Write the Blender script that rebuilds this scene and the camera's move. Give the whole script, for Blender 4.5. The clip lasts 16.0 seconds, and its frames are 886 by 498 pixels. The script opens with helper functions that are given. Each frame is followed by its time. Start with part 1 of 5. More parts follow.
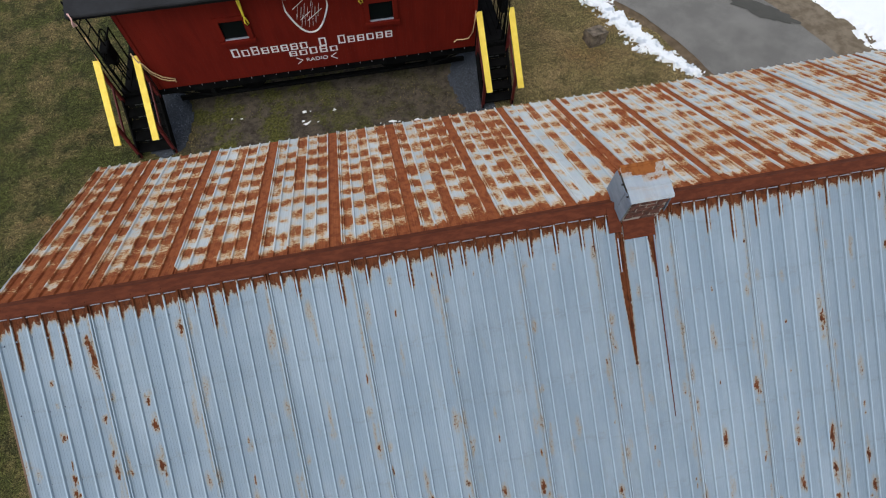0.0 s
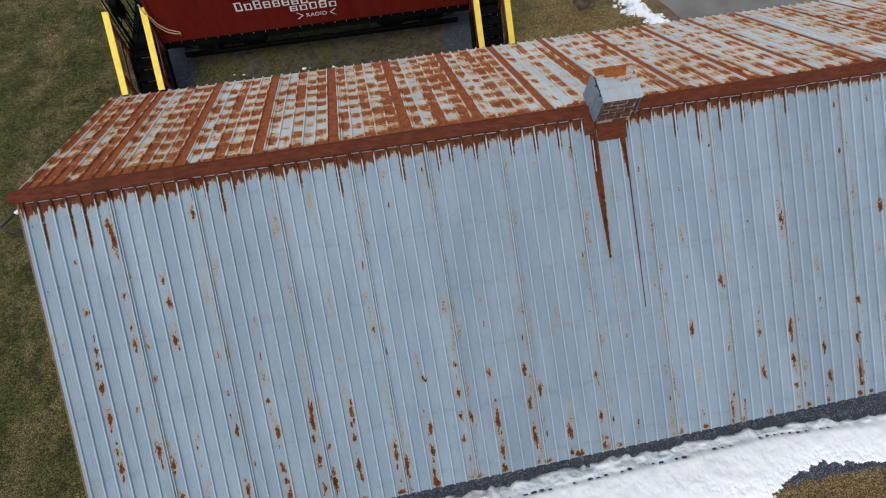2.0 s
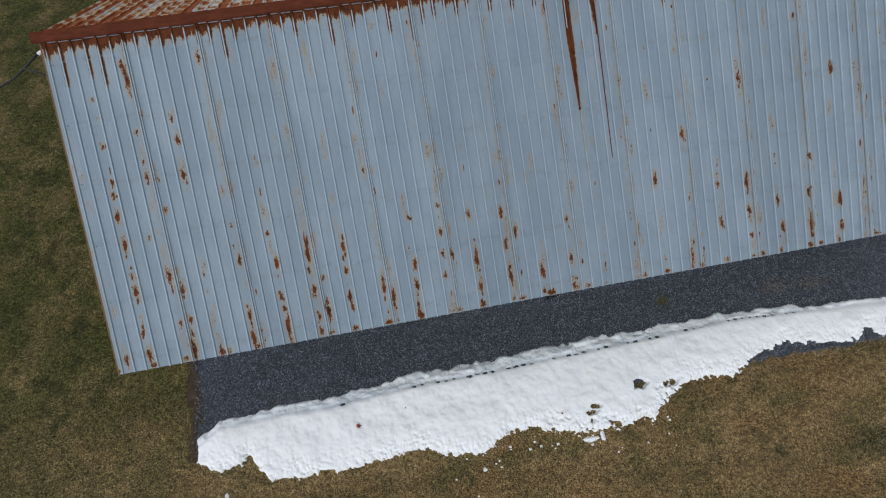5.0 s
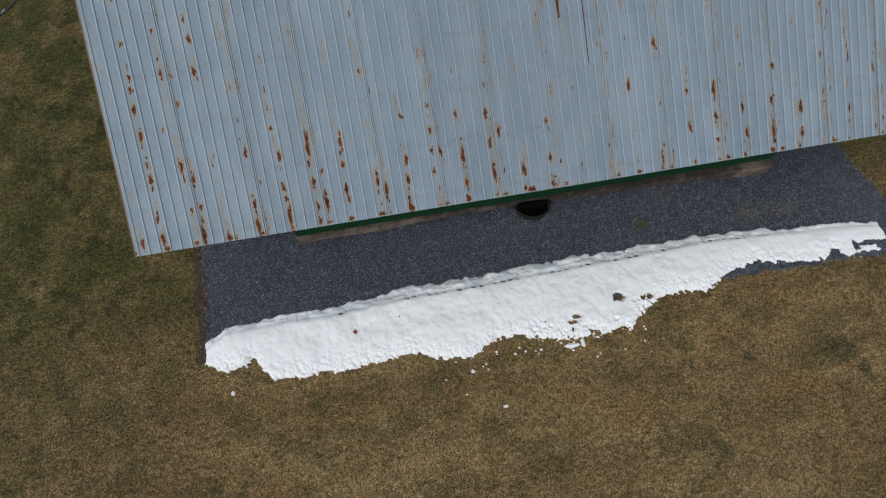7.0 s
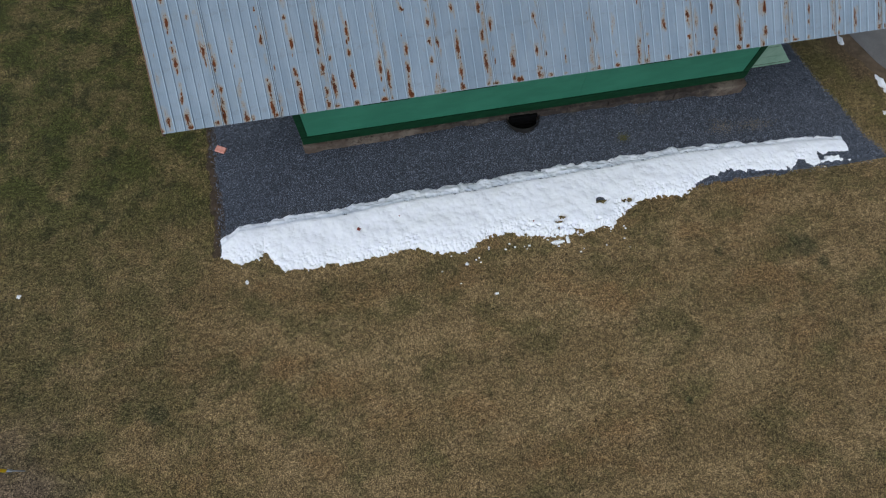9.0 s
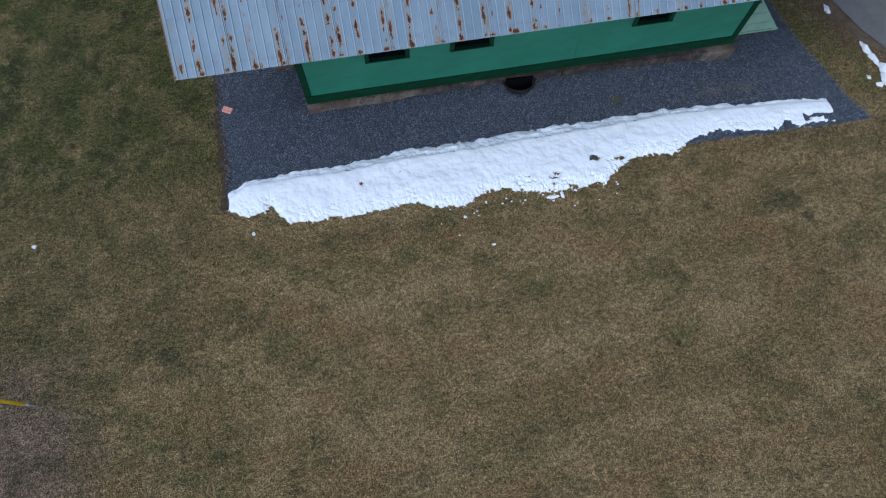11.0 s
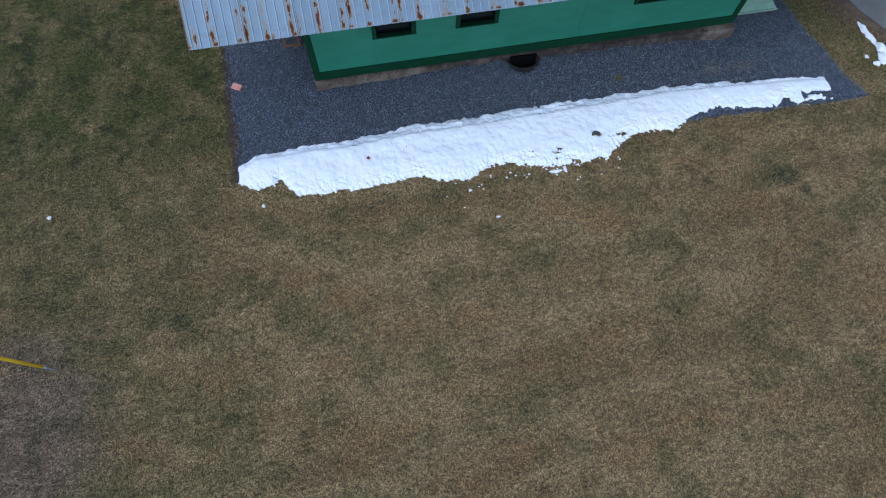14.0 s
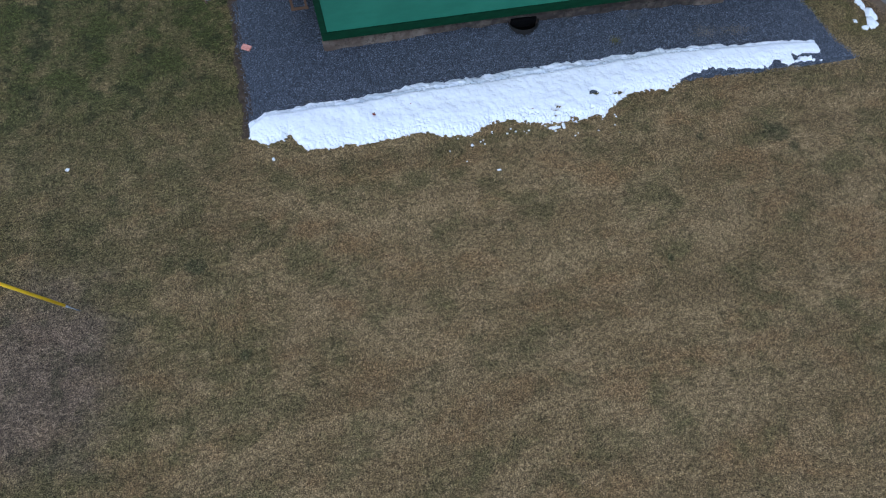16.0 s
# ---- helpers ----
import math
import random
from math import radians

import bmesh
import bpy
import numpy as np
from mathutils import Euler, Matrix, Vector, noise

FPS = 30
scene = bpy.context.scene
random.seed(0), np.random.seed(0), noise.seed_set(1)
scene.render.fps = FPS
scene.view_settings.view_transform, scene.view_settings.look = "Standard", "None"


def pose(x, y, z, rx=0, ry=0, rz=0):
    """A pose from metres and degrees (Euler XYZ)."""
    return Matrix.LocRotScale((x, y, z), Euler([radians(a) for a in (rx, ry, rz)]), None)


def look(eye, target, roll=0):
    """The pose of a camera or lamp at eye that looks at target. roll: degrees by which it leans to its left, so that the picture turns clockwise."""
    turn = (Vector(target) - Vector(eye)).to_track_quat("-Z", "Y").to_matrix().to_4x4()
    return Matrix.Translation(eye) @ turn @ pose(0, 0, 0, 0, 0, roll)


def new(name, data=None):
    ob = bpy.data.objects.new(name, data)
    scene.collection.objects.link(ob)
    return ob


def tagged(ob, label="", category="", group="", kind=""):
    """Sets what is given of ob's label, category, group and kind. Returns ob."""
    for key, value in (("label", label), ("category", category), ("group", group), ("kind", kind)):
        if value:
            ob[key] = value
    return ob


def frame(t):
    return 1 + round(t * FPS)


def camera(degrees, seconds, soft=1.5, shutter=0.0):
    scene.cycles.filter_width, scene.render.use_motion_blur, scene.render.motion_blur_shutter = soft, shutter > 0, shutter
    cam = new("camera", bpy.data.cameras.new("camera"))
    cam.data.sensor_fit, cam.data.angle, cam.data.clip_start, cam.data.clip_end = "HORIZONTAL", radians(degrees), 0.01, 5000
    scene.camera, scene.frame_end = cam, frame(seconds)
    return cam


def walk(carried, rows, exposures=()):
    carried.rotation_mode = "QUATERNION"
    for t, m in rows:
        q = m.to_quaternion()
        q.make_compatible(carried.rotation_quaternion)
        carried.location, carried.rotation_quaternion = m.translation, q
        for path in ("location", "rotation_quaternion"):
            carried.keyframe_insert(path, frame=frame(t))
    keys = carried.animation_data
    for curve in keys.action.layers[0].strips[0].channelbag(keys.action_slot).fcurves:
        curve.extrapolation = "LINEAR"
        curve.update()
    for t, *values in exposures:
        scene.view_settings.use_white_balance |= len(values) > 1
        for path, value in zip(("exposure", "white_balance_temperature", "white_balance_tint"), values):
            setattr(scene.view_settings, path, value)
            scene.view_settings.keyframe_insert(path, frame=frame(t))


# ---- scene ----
cam = camera(79.8, 16.0, soft=1.1)
PATH = [
    (0, (4.124, 0.966, 10.58), (4.308, 1.857, 8.799), 0.5),
    (0.5, (4.105, 0.751, 10.561), (4.291, 1.645, 8.782), 0.7),
    (1, (4.069, 0.41, 10.558), (4.258, 1.301, 8.777), 0.8),
    (1.5, (4.02, 0.038, 10.546), (4.209, 0.923, 8.762), 1.0),
    (2, (3.978, -0.367, 10.526), (4.166, 0.514, 8.741), 1.0),
    (2.5, (3.942, -0.708, 10.521), (4.128, 0.162, 8.73), 1.1),
    (3, (3.922, -1.105, 10.431), (4.105, -0.233, 8.641), 0.8),
    (3.5, (3.897, -1.395, 10.347), (4.079, -0.534, 8.551), 0.9),
    (4, (3.883, -1.721, 10.277), (4.063, -0.865, 8.478), 0.9),
    (6.5, (3.748, -3.526, 10.258), (3.919, -2.698, 8.445), 0.8),
    (7, (3.716, -3.971, 10.259), (3.884, -3.153, 8.442), 0.9),
    (7.5, (3.63, -4.405, 10.281), (3.803, -3.603, 8.457), 1.4),
    (8, (3.526, -4.934, 10.283), (3.702, -4.142, 8.455), 1.7),
    (8.5, (3.438, -5.422, 10.324), (3.612, -4.644, 8.49), 1.8),
    (9, (3.33, -5.925, 10.362), (3.505, -5.155, 8.525), 2.0),
    (9.5, (3.232, -6.437, 10.365), (3.408, -5.67, 8.526), 2.2),
    (10, (3.156, -6.811, 10.366), (3.335, -6.043, 8.528), 2.3),
    (12.5, (3.081, -7.093, 10.399), (3.257, -6.329, 8.559), 2.2),
    (13, (3.012, -7.187, 10.408), (3.19, -6.429, 8.566), 2.5),
    (13.5, (2.934, -7.361, 10.39), (3.114, -6.601, 8.548), 2.5),
    (14, (2.878, -7.577, 10.398), (3.055, -6.819, 8.555), 2.4),
    (14.5, (2.824, -7.813, 10.404), (2.999, -7.058, 8.56), 2.3),
    (15, (2.746, -8.065, 10.429), (2.921, -7.318, 8.582), 2.5),
    (15.5, (2.665, -8.338, 10.437), (2.841, -7.594, 8.589), 2.6),
    (16, (2.577, -8.645, 10.462), (2.755, -7.904, 8.613), 2.8),
]
EXPOSURES = [(0.0, 0.40, 6500, 10), (2.5, 0.24, 6500, 10), (4.0, 0.00, 6500, 10), (7.0, -0.02, 6750, 10), (9.0, 0.02, 6150, 10), (10.0, 0.05, 5700, 10), (12.5, 0.12, 5150, 11), (16.0, 0.20, 5150, 11)]
walk(cam, [(t, look(eye, target, roll)) for t, eye, target, roll in PATH], EXPOSURES)

# ---- world and sun: bright, thin overcast ----
world = bpy.data.worlds.new("overcast_sky")
scene.world = world
world.use_nodes = True
wn = world.node_tree
sky = wn.nodes.new("ShaderNodeTexSky")
sky.sky_type, sky.sun_disc = "NISHITA", False
sky.sun_elevation, sky.sun_rotation = radians(59), radians(222)
pale = wn.nodes.new("ShaderNodeHueSaturation")
pale.inputs["Saturation"].default_value = 0.4
wn.links.new(sky.outputs[0], pale.inputs["Color"])
wn.links.new(pale.outputs[0], wn.nodes["Background"].inputs[0])
wn.nodes["Background"].inputs[1].default_value = 0.20
sun = new("sun", bpy.data.lights.new("sun", "SUN"))
sun.data.energy, sun.data.angle, sun.data.color = 0.8, radians(30), (1.0, 0.96, 0.9)
sun.matrix_world = look((-7, -7.8, 17.5), (0, 0, 0))

# ---- small helpers ----
RNG = np.random.default_rng(7)


def part(name, bm, material, parent=None, label=""):
    """Links a bmesh (or a ready mesh) as one object."""
    if isinstance(bm, bpy.types.Mesh):
        me = bm
    else:
        me = bpy.data.meshes.new(name)
        bm.to_mesh(me)
        bm.free()
    if material and not me.materials:
        me.materials.append(material)
    ob = new(name, me)
    if parent:
        ob.parent = parent
    if label:
        ob["label"] = label
    return ob


def thing(name, label, category, group="", kind=""):
    ob = new(name)
    ob.empty_display_size = 0.2
    return tagged(ob, label, category, group, kind)


def box(bm, x0, x1, y0, y1, z0, z1, m=None, bevel=0.0):
    vs = [bm.verts.new((x, y, z)) for x in (x0, x1) for y in (y0, y1) for z in (z0, z1)]
    fs = [bm.faces.new([vs[i] for i in q]) for q in ((0, 1, 3, 2), (4, 6, 7, 5), (0, 4, 5, 1), (2, 3, 7, 6), (0, 2, 6, 4), (1, 5, 7, 3))]
    if bevel:
        es = list({e for f in fs for e in f.edges})
        out = bmesh.ops.bevel(bm, geom=es, offset=bevel, segments=1, affect="EDGES")
        vs = list({v for f in out["faces"] for v in f.verts} | {v for v in vs if v.is_valid})
    if m is not None:
        bmesh.ops.transform(bm, matrix=m, verts=[v for v in vs if v.is_valid])
    return bm


def block(x0, x1, y0, y1, z0, z1, m=None, bevel=0.004):
    return box(bmesh.new(), x0, x1, y0, y1, z0, z1, m, bevel)


def beam(a, b, w, h, bevel=0.004, up=(0, 0, 1)):
    """A plank from a to b, w wide and h thick."""
    a, b = Vector(a), Vector(b)
    d = (b - a).normalized()
    side = d.cross(Vector(up)).normalized()
    top = side.cross(d)
    m = Matrix((side, d, top)).transposed().to_4x4()
    m.translation = a
    return block(-w / 2, w / 2, 0, (b - a).length, -h / 2, h / 2, m, bevel)


def tube(points, r, sides=8, closed=False):
    bm = bmesh.new()
    pts = [Vector(p) for p in points]
    rings = []
    n = len(pts)
    for i, p in enumerate(pts):
        d = (pts[(i + 1) % n if closed else min(i + 1, n - 1)] - pts[i - 1 if closed else max(i - 1, 0)]).normalized()
        ref = Vector((0, 0, 1)) if abs(d.z) < 0.9 else Vector((1, 0, 0))
        s = d.cross(ref).normalized()
        u = s.cross(d)
        rings.append([bm.verts.new(p + r * (math.cos(k * math.tau / sides) * s + math.sin(k * math.tau / sides) * u)) for k in range(sides)])
    for i in range(n if closed else n - 1):
        a, b = rings[i], rings[(i + 1) % n]
        for k in range(sides):
            bm.faces.new((a[k], a[(k + 1) % sides], b[(k + 1) % sides], b[k]))
    if not closed:
        bm.faces.new(rings[0][::-1])
        bm.faces.new(rings[-1])
    for f in bm.faces:
        f.smooth = True
    return bm


def hanging(a, b, sag, n=14):
    a, b = Vector(a), Vector(b)
    return [a.lerp(b, i / n) - Vector((0, 0, sag * 4 * (i / n) * (1 - i / n))) for i in range(n + 1)]


def prism(outline, axis, lo, hi, bevel=0.0):
    """An outline in the two other axes, drawn out along one axis."""
    bm = bmesh.new()

    def at(p, v):
        return {"x": (v, *p), "y": (p[0], v, p[1]), "z": (*p, v)}[axis]
    a = [bm.verts.new(at(p, lo)) for p in outline]
    b = [bm.verts.new(at(p, hi)) for p in outline]
    n = len(outline)
    bm.faces.new(a)
    bm.faces.new(b[::-1])
    for i in range(n):
        bm.faces.new((a[i], b[i], b[(i + 1) % n], a[(i + 1) % n]))
    bmesh.ops.recalc_face_normals(bm, faces=bm.faces)
    if bevel:
        bmesh.ops.bevel(bm, geom=list(bm.edges), offset=bevel, segments=1, affect="EDGES")
    return bm


def vnoise(seed, x, y):
    """Smooth value noise in two directions, 0 to 1."""
    x, y = np.asarray(x, float), np.asarray(y, float)
    xi, yi = np.floor(x).astype(np.int64), np.floor(y).astype(np.int64)
    u, v = x - xi, y - yi
    u, v = u * u * (3 - 2 * u), v * v * (3 - 2 * v)

    def h(i, j):
        k = (i * 374761393 + j * 668265263 + seed * 2147483647) & 0xFFFFFFFF
        k = ((k ^ (k >> 13)) * 1274126177) & 0xFFFFFFFF
        return ((k ^ (k >> 16)) & 0xFFFF) / 65535.0
    return (h(xi, yi) * (1 - u) + h(xi + 1, yi) * u) * (1 - v) + (h(xi, yi + 1) * (1 - u) + h(xi + 1, yi + 1) * u) * v


def fbm(seed, x, y, octaves=3):
    t, a, s = 0.0, 0.5, 0.0
    for o in range(octaves):
        t = t + a * vnoise(seed + o, np.asarray(x) * 2 ** o, np.asarray(y) * 2 ** o)
        s += a
        a /= 2
    return t / s


def grid_mesh(name, P, smooth=True, keep=None, **fields):
    """A mesh from an array (rows, columns, 3), with point fields."""
    r, c = P.shape[:2]
    idx = np.arange(r * c).reshape(r, c)
    q = np.stack([idx[:-1, :-1], idx[:-1, 1:], idx[1:, 1:], idx[1:, :-1]], -1).reshape(-1, 4)
    if keep is not None:
        q = q[keep.reshape(-1)[q].any(1)]
    me = bpy.data.meshes.new(name)
    me.from_pydata(P.reshape(-1, 3), [], q)
    for key, val in fields.items():
        me.attributes.new(key, "FLOAT", "POINT").data.foreach_set("value", np.ascontiguousarray(val, np.float32).reshape(-1))
    if smooth:
        me.polygons.foreach_set("use_smooth", np.ones(len(me.polygons), bool))
    me.update()
    return me


# ---- materials ----
class Mat:
    def __init__(self, name, rough=0.7, metal=0.0, colour=(0.5, 0.5, 0.5), spec=0.5):
        self.m = bpy.data.materials.new(name)
        self.m.use_nodes = True
        self.t = self.m.node_tree
        self.b = self.t.nodes["Principled BSDF"]
        self.set("Roughness", rough), self.set("Metallic", metal), self.set("Base Color", (*colour, 1)), self.set("Specular IOR Level", spec)
        self.pos = self.t.nodes.new("ShaderNodeNewGeometry").outputs["Position"]

    def set(self, key, v):
        if isinstance(v, bpy.types.NodeSocket):
            self.t.links.new(v, self.b.inputs[key])
        else:
            self.b.inputs[key].default_value = v

    def node(self, kind, **ins):
        n = self.t.nodes.new("ShaderNode" + kind)
        for k, v in ins.items():
            s = n.inputs[int(k[1:])] if k[0] == "i" and k[1:].isdigit() else n.inputs[k]
            if isinstance(v, bpy.types.NodeSocket):
                self.t.links.new(v, s)
            else:
                s.default_value = v
        return n

    def scaled(self, s, src=None):
        n = self.node("VectorMath", i0=src or self.pos, i1=s if not isinstance(s, (int, float)) else (s, s, s))
        n.operation = "MULTIPLY"
        return n.outputs[0]

    def noise(self, scale, detail=3.0, rough=0.6):
        """0 to 1 noise; scale per metre, one number or three."""
        return self.node("TexNoise", Vector=self.scaled(scale), Scale=1.0, Detail=detail, Roughness=rough).outputs[0]

    def math(self, op, a, b=0.0, clamp=False):
        n = self.node("Math", i0=a, i1=b)
        n.operation, n.use_clamp = op, clamp
        return n.outputs[0]

    def ramp(self, v, lo, hi, a=0.0, b=1.0):
        n = self.node("MapRange", i0=v, i1=lo, i2=hi, i3=a, i4=b)
        n.interpolation_type = "SMOOTHSTEP"
        return n.outputs[0]

    def mix(self, f, a, b):
        n = self.t.nodes.new("ShaderNodeMix")
        n.data_type = "RGBA"
        for s, v in ((n.inputs[0], f), (n.inputs[6], a), (n.inputs[7], b)):
            if isinstance(v, bpy.types.NodeSocket):
                self.t.links.new(v, s)
            else:
                s.default_value = (*v, 1) if isinstance(v, tuple) else v
        return n.outputs[2]

    def field(self, name):
        n = self.t.nodes.new("ShaderNodeAttribute")
        n.attribute_name = name
        return n.outputs["Fac"]

    def bump(self, height, dist=0.01, strength=0.5):
        self.set("Normal", self.node("Bump", Strength=strength, Distance=dist, Height=height).outputs[0])

    def random(self):
        return self.t.nodes.new("ShaderNodeObjectInfo").outputs["Random"]

    def island(self):
        return self.t.nodes.new("ShaderNodeNewGeometry").outputs["Random Per Island"]


def rust_colours(m, dark, mid, pale):
    c = m.mix(m.ramp(m.noise((16, 9, 9), 4), 0.3, 0.62), dark, mid)
    return m.mix(m.ramp(m.noise(45, 2), 0.58, 0.80, 0, 0.45), c, pale)


def sheet_material(name, base, other, halo, metal, crest, tones, grain, stain, ragged=0.95, spread=0.10, gloss=0.26, rows=0.0):
    """Old galvanised sheet, rusting where the field says."""
    m = Mat(name, 0.5, metal)
    c = m.mix(m.ramp(m.noise((3.0, 0.7, 0.7), 4), 0.35, 0.68), base, other)
    c = m.mix(m.ramp(m.noise((34, 1.6, 1.6), 3), 0.52, 0.75, 0, 0.16), c, tuple(v * 0.72 for v in base))
    c = m.mix(m.ramp(m.noise((9, 5, 5), 5), 0.56, 0.74, 0, 0.30), c, (0.19, 0.18, 0.15))
    coarse = m.math("MULTIPLY", m.math("SUBTRACT", m.noise(grain, 4, 0.7), 0.5), ragged)
    fine = m.math("MULTIPLY", m.math("SUBTRACT", m.noise(tuple(3.1 * v for v in grain), 2, 0.6), 0.5), 0.55)
    field = m.field("rust")
    edge = m.math("ADD", field, m.math("MULTIPLY", m.math("ADD", coarse, fine), m.ramp(field, 0.02, 0.3)))
    c = m.mix(m.ramp(m.noise((5, 2.2, 2.2), 5, 0.7), 0.50, 0.78, 0, 0.45), c, tuple(v * k for v, k in zip(base, (1.12, 1.02, 0.86))))
    c = m.mix(m.ramp(m.noise((1.6, 11, 11), 4, 0.6), 0.52, 0.72, 0, 0.22), c, tuple(v * k for v, k in zip(base, (0.86, 0.90, 0.84))))
    # dirt held along the rows of fixings and beside the laps
    row = m.math("PINGPONG", m.math("SUBTRACT", m.node("SeparateXYZ", i0=m.pos).outputs[1], 0.12), 0.33)
    row = m.math("MULTIPLY", m.ramp(row, 0.01, 0.09, 0.5 * rows, 0.0), m.ramp(m.noise((6, 16, 16), 5, 0.75), 0.46, 0.62))
    lap = m.math("MULTIPLY", m.field("lap"), m.ramp(m.noise((3, 4, 4), 5, 0.7), 0.36, 0.60, 0.25 * rows, 1.3 * rows))
    c = m.mix(m.math("MAXIMUM", row, lap), c, (0.105, 0.100, 0.078))
    # paler rib crests: the highlights on the ribs are put into the colour
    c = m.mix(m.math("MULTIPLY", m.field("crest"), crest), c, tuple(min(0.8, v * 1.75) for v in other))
    blur = m.math("ADD", field, m.math("MULTIPLY", m.math("ADD", coarse, fine), m.ramp(field, 0.02, 0.3, 0.0, 0.5)))
    soft = m.ramp(blur, spread, 0.60, 0, halo)
    hard = m.ramp(edge, 0.46, 0.63)
    c = m.mix(soft, c, stain)
    c = m.mix(hard, c, rust_colours(m, *tones))
    tone = m.node("HueSaturation", Color=c, Value=m.ramp(m.random(), 0, 1, 0.965, 1.035)).outputs[0]
    m.set("Base Color", tone)
    m.set("Metallic", m.math("MULTIPLY", m.math("SUBTRACT", 1.0, hard), metal))
    m.set("Roughness", m.ramp(hard, 0, 1, 0.46, 0.9))
    m.set("Specular IOR Level", m.ramp(hard, 0, 1, gloss, 0.08))
    m.bump(m.noise((20, 2.5, 2.5), 3), 0.004, 0.25)
    return m.m


OLD_RUST = ((0.048, 0.016, 0.008), (0.105, 0.033, 0.013), (0.20, 0.075, 0.028))
NEW_RUST = ((0.165, 0.043, 0.018), (0.270, 0.081, 0.030), (0.44, 0.195, 0.070))
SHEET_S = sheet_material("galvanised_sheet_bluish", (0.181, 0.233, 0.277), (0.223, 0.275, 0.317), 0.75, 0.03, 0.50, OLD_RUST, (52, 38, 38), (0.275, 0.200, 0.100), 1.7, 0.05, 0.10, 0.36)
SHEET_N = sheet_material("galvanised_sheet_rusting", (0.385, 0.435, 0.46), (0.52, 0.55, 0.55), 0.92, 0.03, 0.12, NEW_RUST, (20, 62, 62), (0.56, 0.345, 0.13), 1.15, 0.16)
LIDMETAL = sheet_material("lid_sheet", (0.26, 0.30, 0.34), (0.36, 0.40, 0.43), 0.6, 0.05, 0.0, ((0.14, 0.045, 0.014), (0.25, 0.085, 0.024), (0.40, 0.17, 0.05)), (26, 22, 22), (0.38, 0.24, 0.11), 0.8)

m = Mat("rusted_ridge_steel", 0.9, spec=0.1)
m.set("Base Color", m.mix(m.ramp(m.noise((7, 20, 20), 4), 0.35, 0.7), (0.072, 0.020, 0.0105), (0.108, 0.031, 0.015)))
m.bump(m.noise(60, 3), 0.002, 0.4)
RUST = m.m

m = Mat("wall_paint_green", 0.55)
m.set("Base Color", m.mix(m.ramp(m.noise((1.2, 1.2, 3), 4), 0.3, 0.7), (0.030, 0.170, 0.098), (0.041, 0.208, 0.122)))
m.bump(m.noise((6, 6, 90), 3), 0.002, 0.3)
GREEN = m.m
m = Mat("trim_paint_dark_green", 0.6, spec=0.2)
m.set("Base Color", m.mix(m.ramp(m.noise((3, 3, 8), 4), 0.3, 0.7), (0.003, 0.030, 0.011), (0.006, 0.044, 0.017)))
m.bump(m.noise((5, 60, 60), 3), 0.002, 0.3)
DKGREEN = m.m
m = Mat("bulkhead_paint_pale_green", 0.6)
m.set("Base Color", m.mix(m.ramp(m.noise(4, 4), 0.3, 0.7), (0.20, 0.33, 0.23), (0.27, 0.40, 0.29)))
PALEGREEN = m.m
m = Mat("foundation_stone", 0.9, spec=0.12)
c = m.mix(m.ramp(m.noise(2.2, 5), 0.35, 0.65), (0.105, 0.078, 0.060), (0.19, 0.155, 0.120))
c = m.mix(m.ramp(m.noise(9, 5), 0.5, 0.72), c, (0.050, 0.036, 0.028))
east = m.node("SeparateXYZ", i0=m.pos).outputs[0]
grime = m.math("MULTIPLY", m.ramp(east, 3.6, 5.4), m.ramp(east, 11.3, 11.6, 1.0, 0.0))
c = m.mix(m.math("MULTIPLY", grime, m.ramp(m.noise(5, 5), 0.30, 0.60, 0.35, 0.9)), c, (0.040, 0.034, 0.030))
m.set("Base Color", c)
m.bump(m.noise(22, 5), 0.03, 0.7)
STONE = m.m
# near-black colour that stands in for shade inside openings
m = Mat("interior_shade_black", 0.95, 0, (0.004, 0.004, 0.004), 0.05)
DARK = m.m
m = Mat("weathered_boards", 0.85)
m.set("Base Color", m.mix(m.noise((3, 30, 30), 3), (0.10, 0.055, 0.03), (0.17, 0.10, 0.055)))
WOOD = m.m
m = Mat("window_glass", 0.08, 0, (0.004, 0.006, 0.006), 0.12)
GLASS = m.m
m = Mat("snow", 0.75, 0, (0.82, 0.85, 0.88))
c = m.mix(m.field("ice"), (0.78, 0.80, 0.81), (0.38, 0.435, 0.49))
c = m.mix(m.ramp(m.noise(14, 5), 0.6, 0.75, 0, 0.12), c, (0.4, 0.37, 0.32))
m.set("Base Color", c)
m.set("Subsurface Weight", 0.15)
m.set("Subsurface Radius", (0.03, 0.03, 0.04))
m.bump(m.noise(9, 5), 0.05, 0.16)
SNOW = m.m

m = Mat("gravel_bed", 0.9, spec=0.3)
c = m.mix(m.ramp(m.noise(80, 3), 0.35, 0.62), (0.008, 0.010, 0.013), (0.074, 0.086, 0.106))
m.set("Base Color", m.mix(m.ramp(m.noise(0.8, 3), 0.4, 0.7, 0, 0.35), c, (0.05, 0.055, 0.065)))
m.bump(m.noise(45, 3), 0.02, 0.9)
BED = m.m
m = Mat("gravel_stones", 0.8, spec=0.3)
c = m.mix(m.math("POWER", m.island(), 1.4), (0.018, 0.021, 0.028), (0.215, 0.245, 0.300))
c = m.mix(m.ramp(m.island(), 0.975, 1.0, 0, 0.7), c, (0.28, 0.28, 0.28))
c = m.mix(m.ramp(m.noise(1.3, 4), 0.62, 0.72, 0, 0.5), c, (0.13, 0.12, 0.09))
